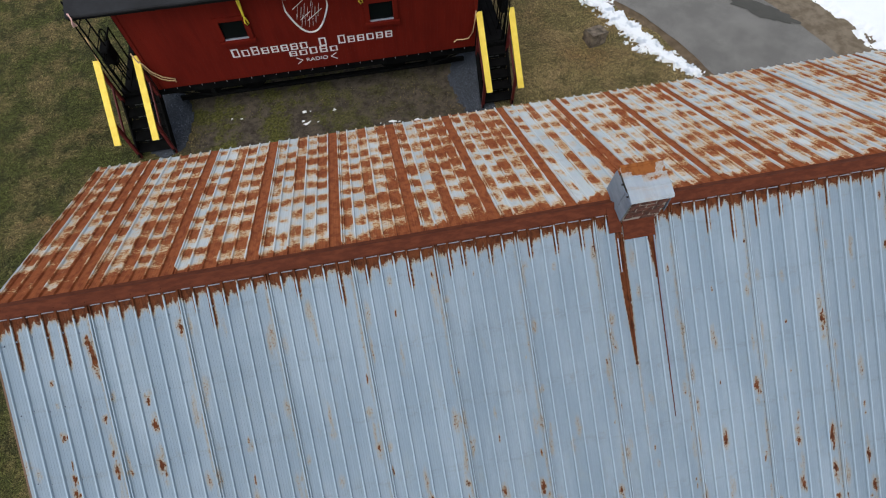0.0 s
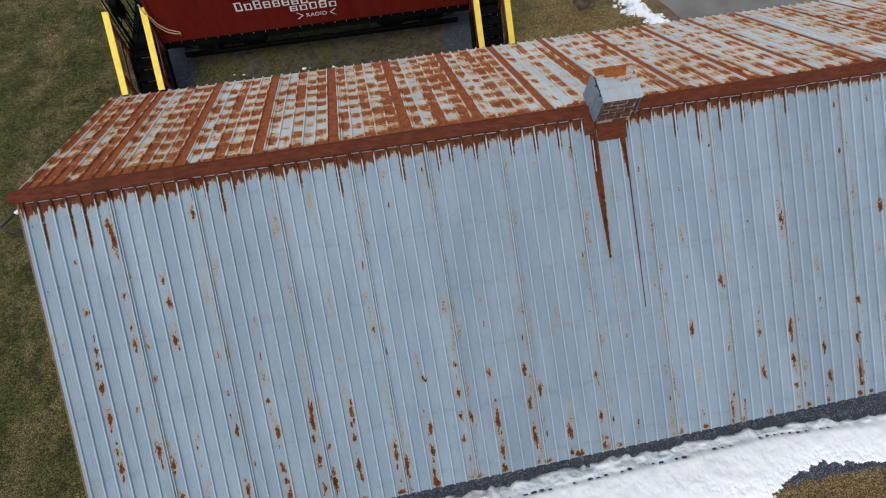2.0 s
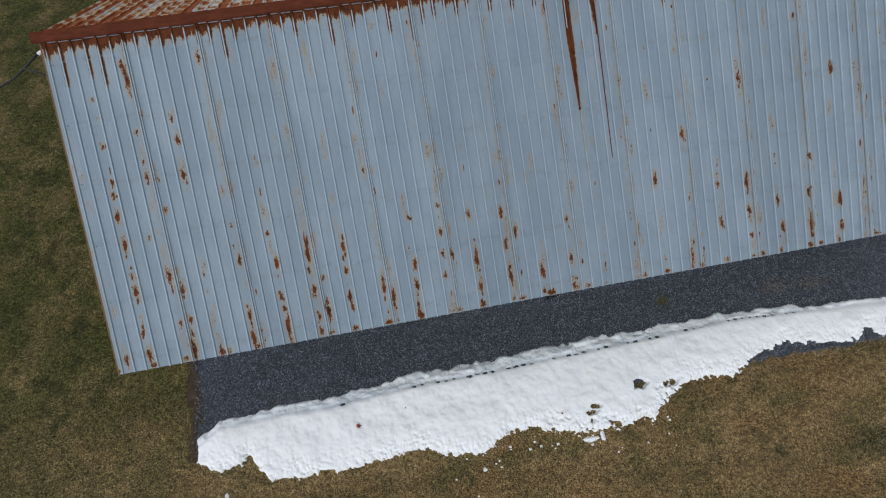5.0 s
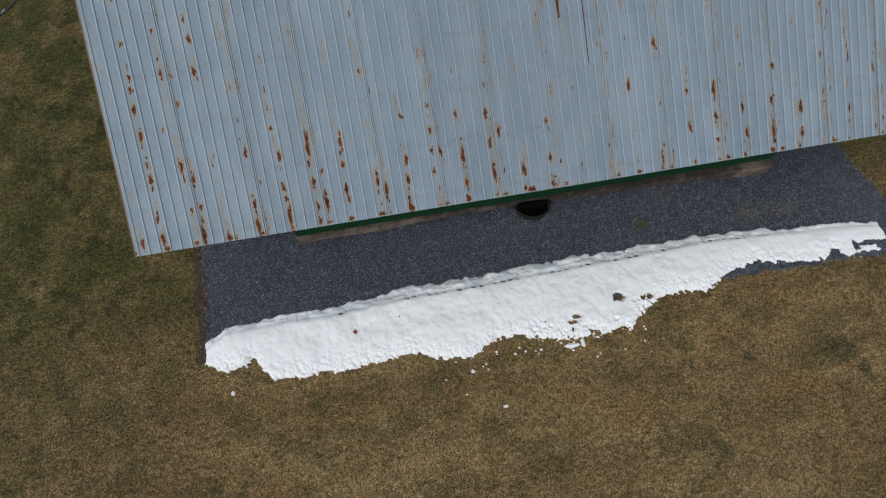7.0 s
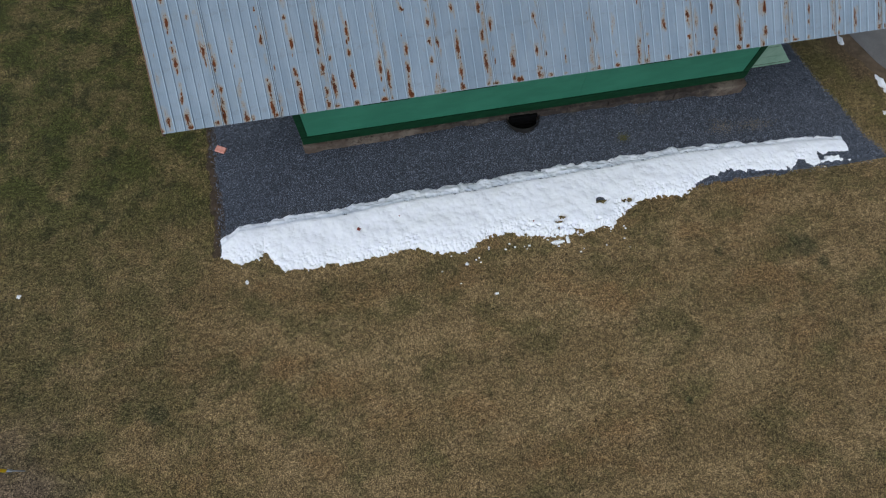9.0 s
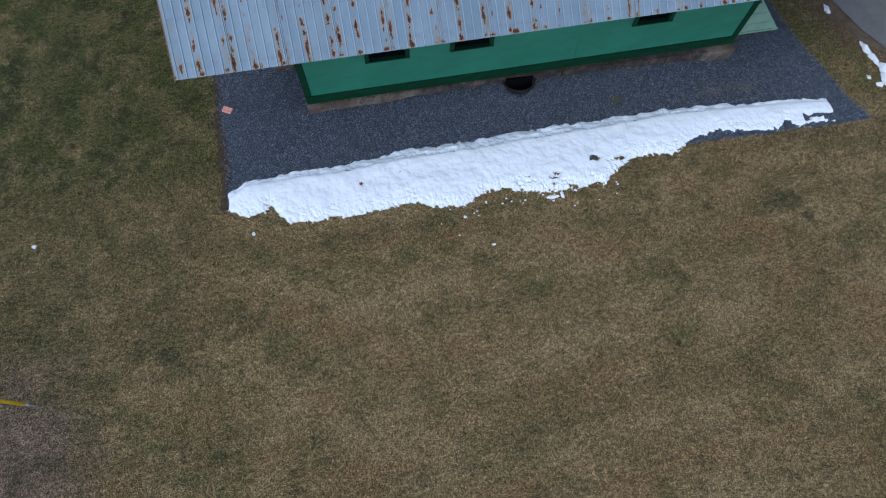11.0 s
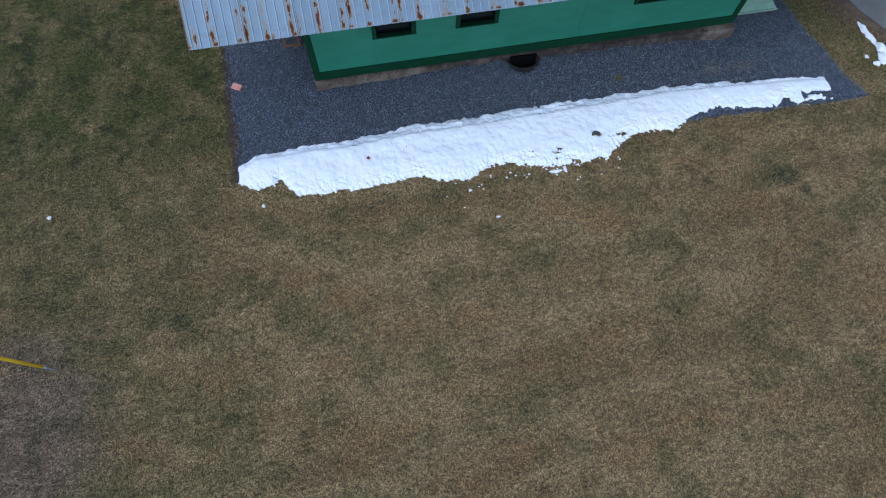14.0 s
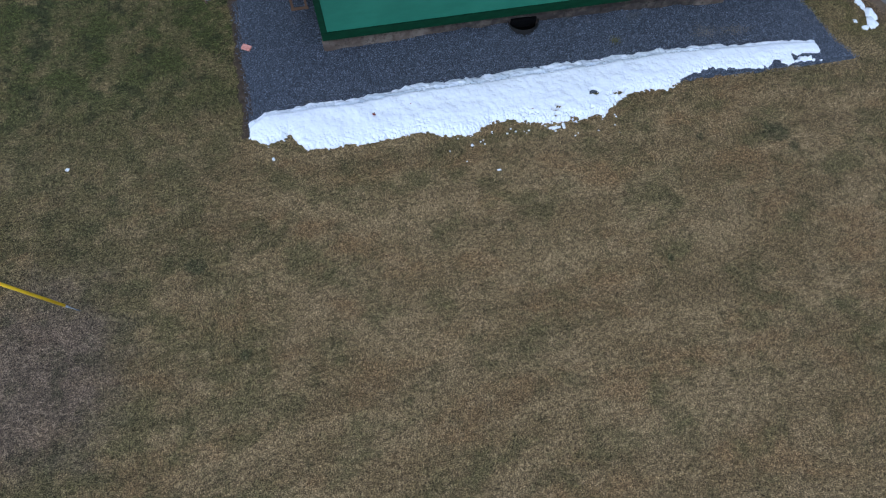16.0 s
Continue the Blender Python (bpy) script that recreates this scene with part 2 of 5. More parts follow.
c = m.mix(m.ramp(m.node("SeparateXYZ", i0=m.pos).outputs[0], 11.8, 14.2, 0, 0.55), c, (0.118, 0.135, 0.165))      # dusty towards the lane
m.set("Base Color", m.node("HueSaturation", Color=c, Value=m.ramp(m.noise((7, 9, 7), 5, 0.7), 0.36, 0.64, 0.72, 1.30)).outputs[0])
PEBBLE = m.m

m = Mat("asphalt", 0.9, spec=0.12)
c = m.mix(m.ramp(m.noise(0.9, 4), 0.35, 0.7), (0.150, 0.143, 0.130), (0.205, 0.196, 0.178))
c = m.mix(m.ramp(m.noise(90, 2), 0.40, 0.66, 0, 0.6), c, (0.085, 0.083, 0.078))
m.set("Base Color", c)
m.bump(m.noise(140, 2), 0.006, 0.5)
ASPHALT = m.m
m = Mat("wet_asphalt", 0.6, spec=0.2)
m.set("Base Color", m.mix(m.noise(2.5, 4), (0.040, 0.040, 0.034), (0.075, 0.070, 0.058)))
WET = m.m
m = Mat("sandy_verge", 0.95, spec=0.12)
m.set("Base Color", m.mix(m.ramp(m.noise(3, 5), 0.3, 0.7), (0.115, 0.090, 0.060), (0.20, 0.16, 0.115)))
m.bump(m.noise(50, 3), 0.015, 0.6)
SAND = m.m
m = Mat("brown_verge", 0.95, spec=0.12)
m.set("Base Color", m.mix(m.ramp(m.noise(4, 5), 0.3, 0.7), (0.085, 0.061, 0.037), (0.150, 0.109, 0.070)))
m.bump(m.noise(50, 3), 0.015, 0.6)
VERGE = m.m
m = Mat("bare_soil", 0.95, spec=0.1)
m.set("Base Color", m.mix(m.ramp(m.noise(6, 5), 0.3, 0.7), (0.034, 0.026, 0.018), (0.075, 0.054, 0.036)))
m.bump(m.noise(50, 3), 0.02, 0.7)
SOIL = m.m


def lawn_colour(m):
    """Winter lawn: patches of orange tan and olive, faint mowing lines, greener to the west, a worn patch at the guy anchor and a few dark tufts."""
    xyz = m.node("SeparateXYZ", i0=m.pos)
    x, y = xyz.outputs[0], xyz.outputs[1]
    c = m.mix(m.ramp(m.noise((0.40, 0.75, 1), 5, 0.6), 0.36, 0.64), (0.172, 0.121, 0.053), (0.250, 0.178, 0.084))
    c = m.mix(m.ramp(m.noise((0.5, 1.1, 3), 4, 0.6), 0.50, 0.64, 0, 0.60), c, (0.212, 0.130, 0.055))
    green = m.math("ADD", m.noise((0.65, 0.95, 1), 7, 0.66), m.ramp(x, -4.5, 3.0, 0.11, -0.01))
    green = m.math("ADD", green, m.ramp(y, -7.0, 0.5, -0.02, 0.03))
    c = m.mix(m.ramp(green, 0.47, 0.62, 0, 0.72), c, (0.098, 0.088, 0.033))
    c = m.mix(m.ramp(m.noise((0.16, 1.9, 1), 4, 0.6), 0.46, 0.62, 0, 0.30), c, (0.100, 0.072, 0.032))
    c = m.mix(m.ramp(m.noise((1.7, 2.3, 1), 6, 0.70), 0.49, 0.66, 0, 0.55), c, (0.265, 0.188, 0.093))
    c = m.mix(m.ramp(m.noise((2.2, 1.8, 5), 6, 0.72), 0.50, 0.68, 0, 0.60), c, (0.074, 0.066, 0.026))
    for cx, cy, r in ((11.95, -2.92, 0.42), (12.25, -3.35, 0.18), (10.1, -2.72, 0.14), (8.35, -5.53, 0.10), (-0.65, -5.95, 0.16), (-1.55, -3.9, 0.30)):
        near = m.node("VectorMath", i0=m.pos, i1=(cx, cy, 0.0))
        near.operation = "DISTANCE"
        d = m.math("ADD", near.outputs["Value"], m.math("MULTIPLY", m.math("SUBTRACT", m.noise(7, 4), 0.5), 1.1 * r))
        c = m.mix(m.ramp(d, 0.45 * r, r, 0.68, 0.0), c, (0.046, 0.050, 0.022))
    near = m.node("VectorMath", i0=m.scaled((1.0, 0.85, 0.0)), i1=(-4.6, -4.75, 0.0))
    near.operation = "DISTANCE"
    worn = m.math("ADD", near.outputs["Value"], m.math("MULTIPLY", m.math("SUBTRACT", m.noise(1.5, 6, 0.65), 0.5), 2.6))
    c = m.mix(m.ramp(worn, 0.7, 2.3, 0.78, 0.0), c, m.mix(m.ramp(m.noise(2.6, 5), 0.4, 0.65), (0.120, 0.088, 0.063), (0.182, 0.132, 0.092)))
    north = m.math("MULTIPLY", m.ramp(y, -1.5, 2.0), m.ramp(m.noise((1.1, 1.1, 7), 6, 0.7), 0.40, 0.58, 0.15, 0.95))
    north = m.math("MULTIPLY", north, m.ramp(x, 2.0, 7.0, 1.0, 0.35))
    c = m.mix(north, c, m.mix(m.ramp(x, 4.0, 8.0), (0.060, 0.066, 0.018), (0.185, 0.155, 0.060)))
    # along the lane: olive grass, then a brown trodden strip
    lane = m.math("ADD", m.math("ADD", x, m.math("MULTIPLY", y, 0.40)), m.math("MULTIPLY", m.math("SUBTRACT", m.noise((0.9, 0.9, 4), 5, 0.65), 0.5), 1.6))
    east = m.math("MULTIPLY", m.ramp(x, 13.6, 14.6), m.ramp(y, -1.4, 0.2))
    c = m.mix(m.math("MULTIPLY", east, m.ramp(m.noise((1.3, 1.3, 6), 5, 0.7), 0.42, 0.58, 0.2, 0.85)), c, (0.120, 0.104, 0.034))
    c = m.mix(m.math("MULTIPLY", east, m.ramp(lane, 15.7, 16.2, 0, 0.85)), c, (0.140, 0.094, 0.052))
    # dark green clumps west and north of the building
    west = m.math("MAXIMUM", m.math("MULTIPLY", m.ramp(y, -2.0, 1.5), m.ramp(x, 1.0, 6.0, 1.0, 0.2)), m.ramp(x, -3.6, -0.4, 0.62, 0.0))
    c = m.mix(m.math("MULTIPLY", west, m.ramp(m.noise((1.6, 1.6, 9), 6, 0.72), 0.50, 0.62, 0, 0.80)), c, (0.036, 0.040, 0.015))
    # clumps a hand wide, then tufts a few centimetres across, lighter and darker than what they grow in
    for scale, lo, hi in (((9, 12, 3), 0.72, 1.28), ((24, 19, 6), 0.64, 1.36), ((46, 58, 1), 0.14, 1.76)):
        c = m.node("HueSaturation", Color=c, Value=m.ramp(m.noise(scale, 4, 0.72), 0.38, 0.62, lo, hi)).outputs[0]
    return c


def north_soil(m):
    """1 over the bare, mossy strip in front of the railway car."""
    x = m.node("SeparateXYZ", i0=m.pos)
    wob = m.math("MULTIPLY", m.math("SUBTRACT", m.noise(0.9, 4), 0.5), 2.0)
    gx = m.math("MULTIPLY", m.ramp(m.math("ADD", x.outputs[0], wob), -1.0, 0.0), m.ramp(m.math("ADD", x.outputs[0], wob), 6.6, 8.0, 1, 0))
    gy = m.ramp(m.math("ADD", x.outputs[1], wob), 6.5, 8.0)
    return m.math("MULTIPLY", gx, gy)


m = Mat("winter_lawn", 0.95, spec=0.12)
c = lawn_colour(m)
soil = m.mix(m.ramp(m.noise(3.2, 5, 0.7), 0.38, 0.62), (0.052, 0.042, 0.032), (0.105, 0.085, 0.064))
moss = m.math("MULTIPLY", m.ramp(m.noise(1.4, 7, 0.72), 0.44, 0.58), m.ramp(m.node("SeparateXYZ", i0=m.pos).outputs[0], 1.5, 6.0, 0.95, 0.30))
soil = m.mix(moss, soil, m.mix(m.ramp(m.noise(16, 4, 0.7), 0.40, 0.62), (0.050, 0.050, 0.012), (0.120, 0.118, 0.028)))
soil = m.mix(m.ramp(m.noise(22, 5, 0.75), 0.56, 0.70, 0, 0.7), soil, (0.170, 0.145, 0.112))
soil = m.mix(m.ramp(m.noise(9, 6, 0.75), 0.54, 0.66, 0, 0.75), soil, (0.020, 0.017, 0.011))
m.set("Base Color", m.mix(north_soil(m), c, soil))
m.bump(m.noise(60, 4), 0.04, 0.7)
LAWN = m.m
m = Mat("grass_blades", 0.8, spec=0.12)
c = lawn_colour(m)
place = m.node("SeparateXYZ", i0=m.pos)
far_north = m.math("MAXIMUM", m.ramp(place.outputs[1], -2.0, 2.5, 1.0, 0.15), m.ramp(place.outputs[0], 5.0, 8.0))
c = m.node("HueSaturation", Color=c, Value=m.ramp(m.island(), 0.05, 0.95, 0.25, 1.70)).outputs[0]
c = m.mix(m.math("MULTIPLY", m.ramp(m.island(), 0.72, 0.98, 0, 0.55), far_north), c, (0.40, 0.295, 0.155))
m.set("Base Color", c)
BLADES = m.m


def paint(name, a, b, rough=0.5, metal=0.0, scale=(4, 4, 4), relief=0.2, spec=0.25):
    k = Mat(name, rough, metal, spec=spec)
    k.set("Base Color", k.mix(k.ramp(k.noise(scale, 5), 0.3, 0.72), a, b))
    if relief:
        k.bump(k.noise(tuple(v * 9 for v in scale), 3), 0.002, relief)
    return k.m


CAR_RED = paint("railway_red_paint", (0.098, 0.0070, 0.0035), (0.128, 0.0098, 0.0048), 0.7, 0, (5, 5, 1.0), 0.2, 0.10)
RAIL_RED = paint("dark_red_paint", (0.075, 0.010, 0.010), (0.10, 0.014, 0.012), 0.5)
BLACK = paint("black_paint", (0.003, 0.003, 0.003), (0.007, 0.007, 0.007), 0.9, spec=0.06)
ROOFBLACK = paint("black_roof_coating", (0.008, 0.008, 0.009), (0.016, 0.017, 0.019), 0.7, 0, (2, 2, 2))
YELLOW = paint("yellow_paint", (0.76, 0.54, 0.06), (0.84, 0.62, 0.09), 0.5, 0, (6, 6, 6))
GUARD = paint("yellow_plastic", (0.86, 0.53, 0.012), (0.92, 0.60, 0.02), 0.35, 0, (6, 6, 6), 0)
WHITE = paint("white_lettering", (0.60, 0.56, 0.54), (0.74, 0.70, 0.68), 0.6, 0, (20, 20, 20))
ROPE = paint("manila_rope", (0.46, 0.30, 0.15), (0.60, 0.41, 0.22), 0.9, 0, (40, 40, 40))
YROPE = paint("yellow_rope", (0.65, 0.50, 0.03), (0.75, 0.60, 0.06), 0.7, 0, (40, 40, 40))
PINK = paint("faded_pink_ribbon", (0.60, 0.30, 0.26), (0.75, 0.55, 0.50), 0.8)
BRICK = paint("old_brick", (0.040, 0.020, 0.015), (0.110, 0.044, 0.029), 0.9, 0, (14, 14, 14), 0.5)
MORTAR = paint("old_mortar", (0.19, 0.168, 0.145), (0.30, 0.265, 0.225), 0.95, 0, (30, 30, 30), 0.5)
GREYMETAL = paint("grey_sheet_metal", (0.165, 0.20, 0.25), (0.24, 0.28, 0.33), 0.45, 0.4, (3, 3, 9))
STEEL = paint("galvanised_wire", (0.30, 0.33, 0.38), (0.42, 0.45, 0.50), 0.4, 0.6, (30, 30, 30))
WHITEPORC = paint("white_insulator", (0.70, 0.70, 0.72), (0.78, 0.78, 0.80), 0.3)
CABLE = paint("black_cable", (0.012, 0.012, 0.013), (0.022, 0.022, 0.024), 0.5)
ROCK = paint("lichen_stone", (0.050, 0.040, 0.029), (0.215, 0.170, 0.125), 0.95, 0, (6, 6, 6), 0.9)
PINKBRICK = paint("pinkish_brick", (0.52, 0.20, 0.14), (0.68, 0.36, 0.29), 0.9, 0, (12, 12, 12), 0.5)
MOSS = paint("green_moss", (0.060, 0.060, 0.016), (0.11, 0.10, 0.03), 0.9, 0, (40, 40, 40))
WORNPAINT = paint("worn_grey_paint", (0.035, 0.035, 0.035), (0.11, 0.11, 0.11), 0.8, 0, (40, 40, 40))
WELL = paint("black_corrugated_steel", (0.010, 0.010, 0.010), (0.022, 0.020, 0.018), 0.6)
LITTER = paint("dry_grass_litter", (0.13, 0.11, 0.075), (0.24, 0.205, 0.145), 0.9, 0, (40, 40, 40))
LEAF = paint("dead_leaf", (0.16, 0.035, 0.025), (0.24, 0.06, 0.04), 0.8)

# ---- the ground, road and gravel ----
RX, RZ, EY, EZ, SL = 3.72, 5.43, -0.04, 3.10, 0.62      # ridge y and z, south eave y and z, slope
NY, NZ = 6.97, 3.56                                   # north eave
X0, X1 = -0.09, 15.52                                 # ends of the roof
WX0, WX1, WY0, WY1 = 1.73, 12.22, 1.36, 6.30          # outer faces of the walls


def west_edge(y):
    return np.interp(y, (-1.2, -0.2, 1.2, 2.3, 3.5, 7), (-0.27, -0.28, -0.36, -0.44, -0.50, -0.6))


def east_edge(y):
    return np.interp(y, (-1.2, -0.5, 0.6, 1.7, 2.6, 7), (14.98, 14.70, 14.48, 14.26, 14.18, 13.7))


def south_edge(x):
    return np.interp(x, (-0.3, 5, 11, 12.5, 15), (-0.85, -1.0, -1.1, -1.16, -1.2))


def road_west(y):
    return np.interp(y, (-30, -3, 0.7, 1.5, 2.6, 10.3, 11.4, 12.6, 13.4, 16, 60), (30, 18.3, 16.5, 16.1, 15.85, 13.33, 12.95, 12.4, 11.75, 9.5, -30))


def on_gravel(x, y):
    w = 0.10 * (fbm(40, x * 4, y * 4) - 0.5)
    pad = (x > west_edge(y) + w) & (x < east_edge(y) + w) & (y > south_edge(x) + w) & (y < 6.8)
    st_w = (((x + 0.95) / 0.62) ** 2 + ((y - 11.2) / 1.2) ** 2) < 1 + 3 * w
    st_e = (((x - 7.0) / 0.66) ** 2 + ((y - 11.0) / 1.2) ** 2) < 1 + 7 * w
    return pad | st_w | st_e


def gravel_rise(x, y):
    """Stone is banked up against the footing."""
    f = np.interp(x, (1.4, 2.2, 4.5, 6.8, 9.5, 11.2, 12.0, 12.6), (0.04, 0.08, 0.17, 0.18, 0.16, 0.10, 0.03, 0.0)) * (0.75 + 0.5 * vnoise(44, x * 2.3, 0 * x))
    k = np.clip((y - 0.55) / 0.7, 0, 1)
    return f * k * k * (3 - 2 * k) * (y < 1.6)


def in_well(x, y):
    return np.hypot(x - 6.76, (y - 1.28) / 0.92) < 0.385


def sheet(name, mat, x, y, z, keep=None, label="", category=""):
    X, Y = np.meshgrid(x, y)
    ob = part(name, grid_mesh(name, np.stack([X, Y, z(X, Y)], -1), keep=keep(X, Y) if keep else None), mat)
    return tagged(ob, label, category, kind="structure")


def lawn_height(x, y):
    near = np.clip((30 - np.hypot(x - 4, y)) / 10, 0, 1)
    return near * (0.03 * (fbm(3, x * 0.5, y * 0.5) - 0.5) + 0.02 * (fbm(5, x * 2.2, y * 2.2) - 0.5)) - 0.012


far = np.array([40, 60, 100, 200, 500, 1500.0])
sheet("ground", LAWN, np.concatenate([-far[::-1], np.arange(-26, 36, 0.25), far]), np.concatenate([-far[::-1], np.arange(-26, 30, 0.25), far]), lawn_height,
      label="dormant brown and olive winter lawn", category="lawn")
gx, gy = np.arange(-1.9, 15.4, 0.06), np.arange(-1.4, 12.6, 0.06)
sheet("gravel_bed", BED, gx, gy, lambda x, y: np.where(on_gravel(x, y) & ~in_well(x, y), 0.012 + 0.012 * fbm(9, x * 6, y * 6) + gravel_rise(x, y), -0.06), on_gravel,
      "dark blue-grey crushed stone strip under the eaves", "gravel")
by = np.arange(-0.9, 6.6, 0.03)
E0 = np.stack([np.stack([west_edge(by) + 0.10 - k * (0.26 + 0.22 * (fbm(35, by * 5, 0 * by, 4) - 0.5)), by, 0.020 - 0.035 * k * k + 0 * by], -1) for k in np.linspace(0, 1, 6)], 1)
tagged(part("soil_edge", grid_mesh("soil_edge", E0), SOIL), "dark bare soil edging the crushed stone", "soil", kind="structure")
ry = np.arange(-20, 40, 0.12)
RP = np.stack([np.stack([road_west(ry) + k * 3.7 + 0.10 * (fbm(21 + int(k), ry * 1.5, ry * 0) - 0.5), ry, 0.016 + 0.03 * k * (1 - k) + 0 * ry], -1) for k in np.linspace(0, 1, 9)], 1)
tagged(part("road", grid_mesh("road", RP), ASPHALT), "worn grey asphalt lane beside the lawn", "road", kind="structure")
for k0, w, nm, lab in ((3.62, 1.8, "verge_east", "sandy verge between lane and snow"), (-0.42, 0.55, "verge_west", "dark brown bare verge along the asphalt lane")):
    V = np.stack([np.stack([road_west(ry) + k0 + k * w + 0.45 * (k if k0 > 0 else 1 - k) * (fbm(31, ry * 1.5, ry * 0, 4) - 0.5) + 0.16 * (1 - k if k0 > 0 else k) * (fbm(33, ry * 2.5, ry * 0, 4) - 0.5), ry, (-0.014 + 0.024 * (1 - k if k0 > 0 else k)) + 0 * ry], -1) for k in np.linspace(0, 1, 4)], 1)
    tagged(part(nm, grid_mesh(nm, V), SAND if k0 > 0 else VERGE), lab, "verge", kind="structure")


def blot(name, mat, cx, cy, lx, ly, turn, z, seed, label, category, kind="structure"):
    """A flat, uneven patch lying on the ground."""
    bm = bmesh.new()
    n = 64
    ring = []
    for k in range(n):
        a = k * math.tau / n
        r = 0.6 + 0.85 * float(fbm(seed, 3.5 * math.cos(a) + 9, 3.5 * math.sin(a) + 9, 4))
        x, y = lx * r * math.cos(a), ly * r * math.sin(a)
        c, s = math.cos(radians(turn)), math.sin(radians(turn))
        ring.append(bm.verts.new((cx + c * x - s * y, cy + s * x + c * y, z)))
    mid = bm.verts.new((cx, cy, z + 0.002))
    for k in range(n):
        bm.faces.new((ring[k], ring[(k + 1) % n], mid))
    return tagged(part(name, bm, mat), label, category, kind=kind)


blot("wet_patch", WET, 15.9, 12.1, 0.95, 0.30, -42, 0.030, 61, "dark damp patch on the asphalt lane", "wet asphalt")


def stones(name, pts, size, mat, label, seed=1):
    """Many small angular stones as one mesh."""
    n = len(pts)
    g = np.random.default_rng(seed)
    base = np.array([(1, 0, -0.35), (-1, 0, -0.35), (0, 1, -0.35), (0, -1, -0.35), (0.15, 0.1, 1)], float)
    tris = np.array([(0, 2, 4), (2, 1, 4), (1, 3, 4), (3, 0, 4)])
    s = size * g.uniform(0.55, 1.25, (n, 1, 1)) * g.uniform(0.6, 1.2, (n, 5, 1))
    v = base[None] * s
    v[:, :, 2] *= 0.7
    a, b = g.uniform(0, math.tau, n), g.uniform(-0.6, 0.6, n)
    ca, sa, cb, sb = np.cos(a)[:, None], np.sin(a)[:, None], np.cos(b)[:, None], np.sin(b)[:, None]
    x, y, z = v[..., 0], v[..., 1], v[..., 2]
    y, z = cb * y - sb * z, sb * y + cb * z
    x, y = ca * x - sa * y, sa * x + ca * y
    V = np.stack([x, y, z], -1) + pts[:, None, :]
    me = bpy.data.meshes.new(name)
    me.from_pydata(V.reshape(-1, 3), [], (tris[None] + 5 * np.arange(n)[:, None, None]).reshape(-1, 3))
    return tagged(part(name, me, mat), label, "gravel", kind="stuff")


p = RNG.uniform((-1.7, -1.3), (15.2, 3.4), (290000, 2))
spill = p + RNG.normal(0, 0.045, p.shape)
p = p[on_gravel(spill[:, 0], spill[:, 1]) & ~((p[:, 0] > WX0) & (p[:, 0] < WX1) & (p[:, 1] > WY0 - 0.03)) & (np.hypot(p[:, 0] - 6.76, (p[:, 1] - 1.28) / 0.92) > 0.41)]
q = RNG.uniform((-1.9, 9.8), (8.2, 12.5), (26000, 2))
q = q[on_gravel(q[:, 0], q[:, 1])]
p = np.concatenate([p, q])
stones("gravel_stones", np.stack([p[:, 0], p[:, 1], RNG.uniform(0.012, 0.03, len(p)) + gravel_rise(p[:, 0], p[:, 1])], -1), 0.0120, PEBBLE, "loose dark blue-grey crushed stone", 4)


for cx, cy, sx, sy, mat, lab in ((11.40, 0.30, 0.17, 0.11, LITTER, "dry grass litter caught in crushed stone"), (12.24, 0.21, 0.22, 0.09, LITTER, "dry grass litter caught in crushed stone"), (9.02, 0.42, 0.07, 0.06, MOSS, "small tuft of green moss in crushed stone")):
    q = RNG.normal((cx, cy), (sx, sy), (260, 2))
    stones("gravel_litter", np.stack([q[:, 0], q[:, 1], 0.034 + gravel_rise(q[:, 0], q[:, 1])], -1), 0.011, mat, lab, 21)


# ---- snow ----
def snow_mesh(name, x, y, depth, label, ice=None):
    X, Y = np.meshgrid(x, y)
    Z = depth(X, Y)
    I = ice(X, Y) if ice else 0 * X
    me = grid_mesh(name, np.stack([X, Y, Z], -1), keep=Z > -0.03, ice=I)
    return tagged(part(name, me, SNOW), label, "snow", kind="stuff")


def bank_north(x):
    return np.interp(x, (-0.3, 0.1, 0.9, 2.2, 3.5, 6.2, 8.3, 10.4, 12.0, 13.3, 14.1), (-0.52, -0.24, -0.19, -0.20, -0.09, -0.02, -0.03, -0.04, -0.19, -0.31, -0.44))


def bank_south(x):
    return np.interp(x, (-0.3, 0.1, 0.45, 0.62, 0.95, 2.5, 3.7, 4.2, 4.75, 5.3, 5.8, 6.5, 7.4, 8.05, 8.3, 9.0, 9.9, 10.3, 11.2, 12.1, 12.6, 12.85, 13.15, 13.5, 14.1),
                     (-0.95, -1.18, -1.10, -0.94, -1.46, -1.52, -1.43, -1.66, -1.74, -1.48, -1.50, -1.68, -1.76, -1.74, -1.50, -1.20, -1.28, -1.04, -0.90, -1.05, -1.10, -0.88, -1.12, -1.10, -1.06))


HOLES = ((7.98, -1.09, 0.15, 0.09), (8.56, -1.17, 0.14, 0.07), (7.02, -1.33, 0.09, 0.045), (6.93, -1.43, 0.11, 0.05), (13.36, -0.90, 0.09, 0.12), (13.72, -0.90, 0.22, 0.07), (13.98, -0.98, 0.20, 0.10), (8.85, -1.28, 0.12, 0.04))
PITCH = 0.153      # the roof ribs, from which the melt water drips
DRIPS = [(xx, RNG.uniform(-0.012, 0.012), RNG.uniform(0.012, 0.022)) for xx in np.arange(1.0, 13.2, PITCH) if RNG.random() < 0.10 + 0.52 * (3.6 < xx < 11.8)]


def drip_line(x):
    return bank_north(x) - np.interp(x, (-0.3, 3, 6, 10, 14), (0.16, 0.23, 0.30, 0.21, 0.13))


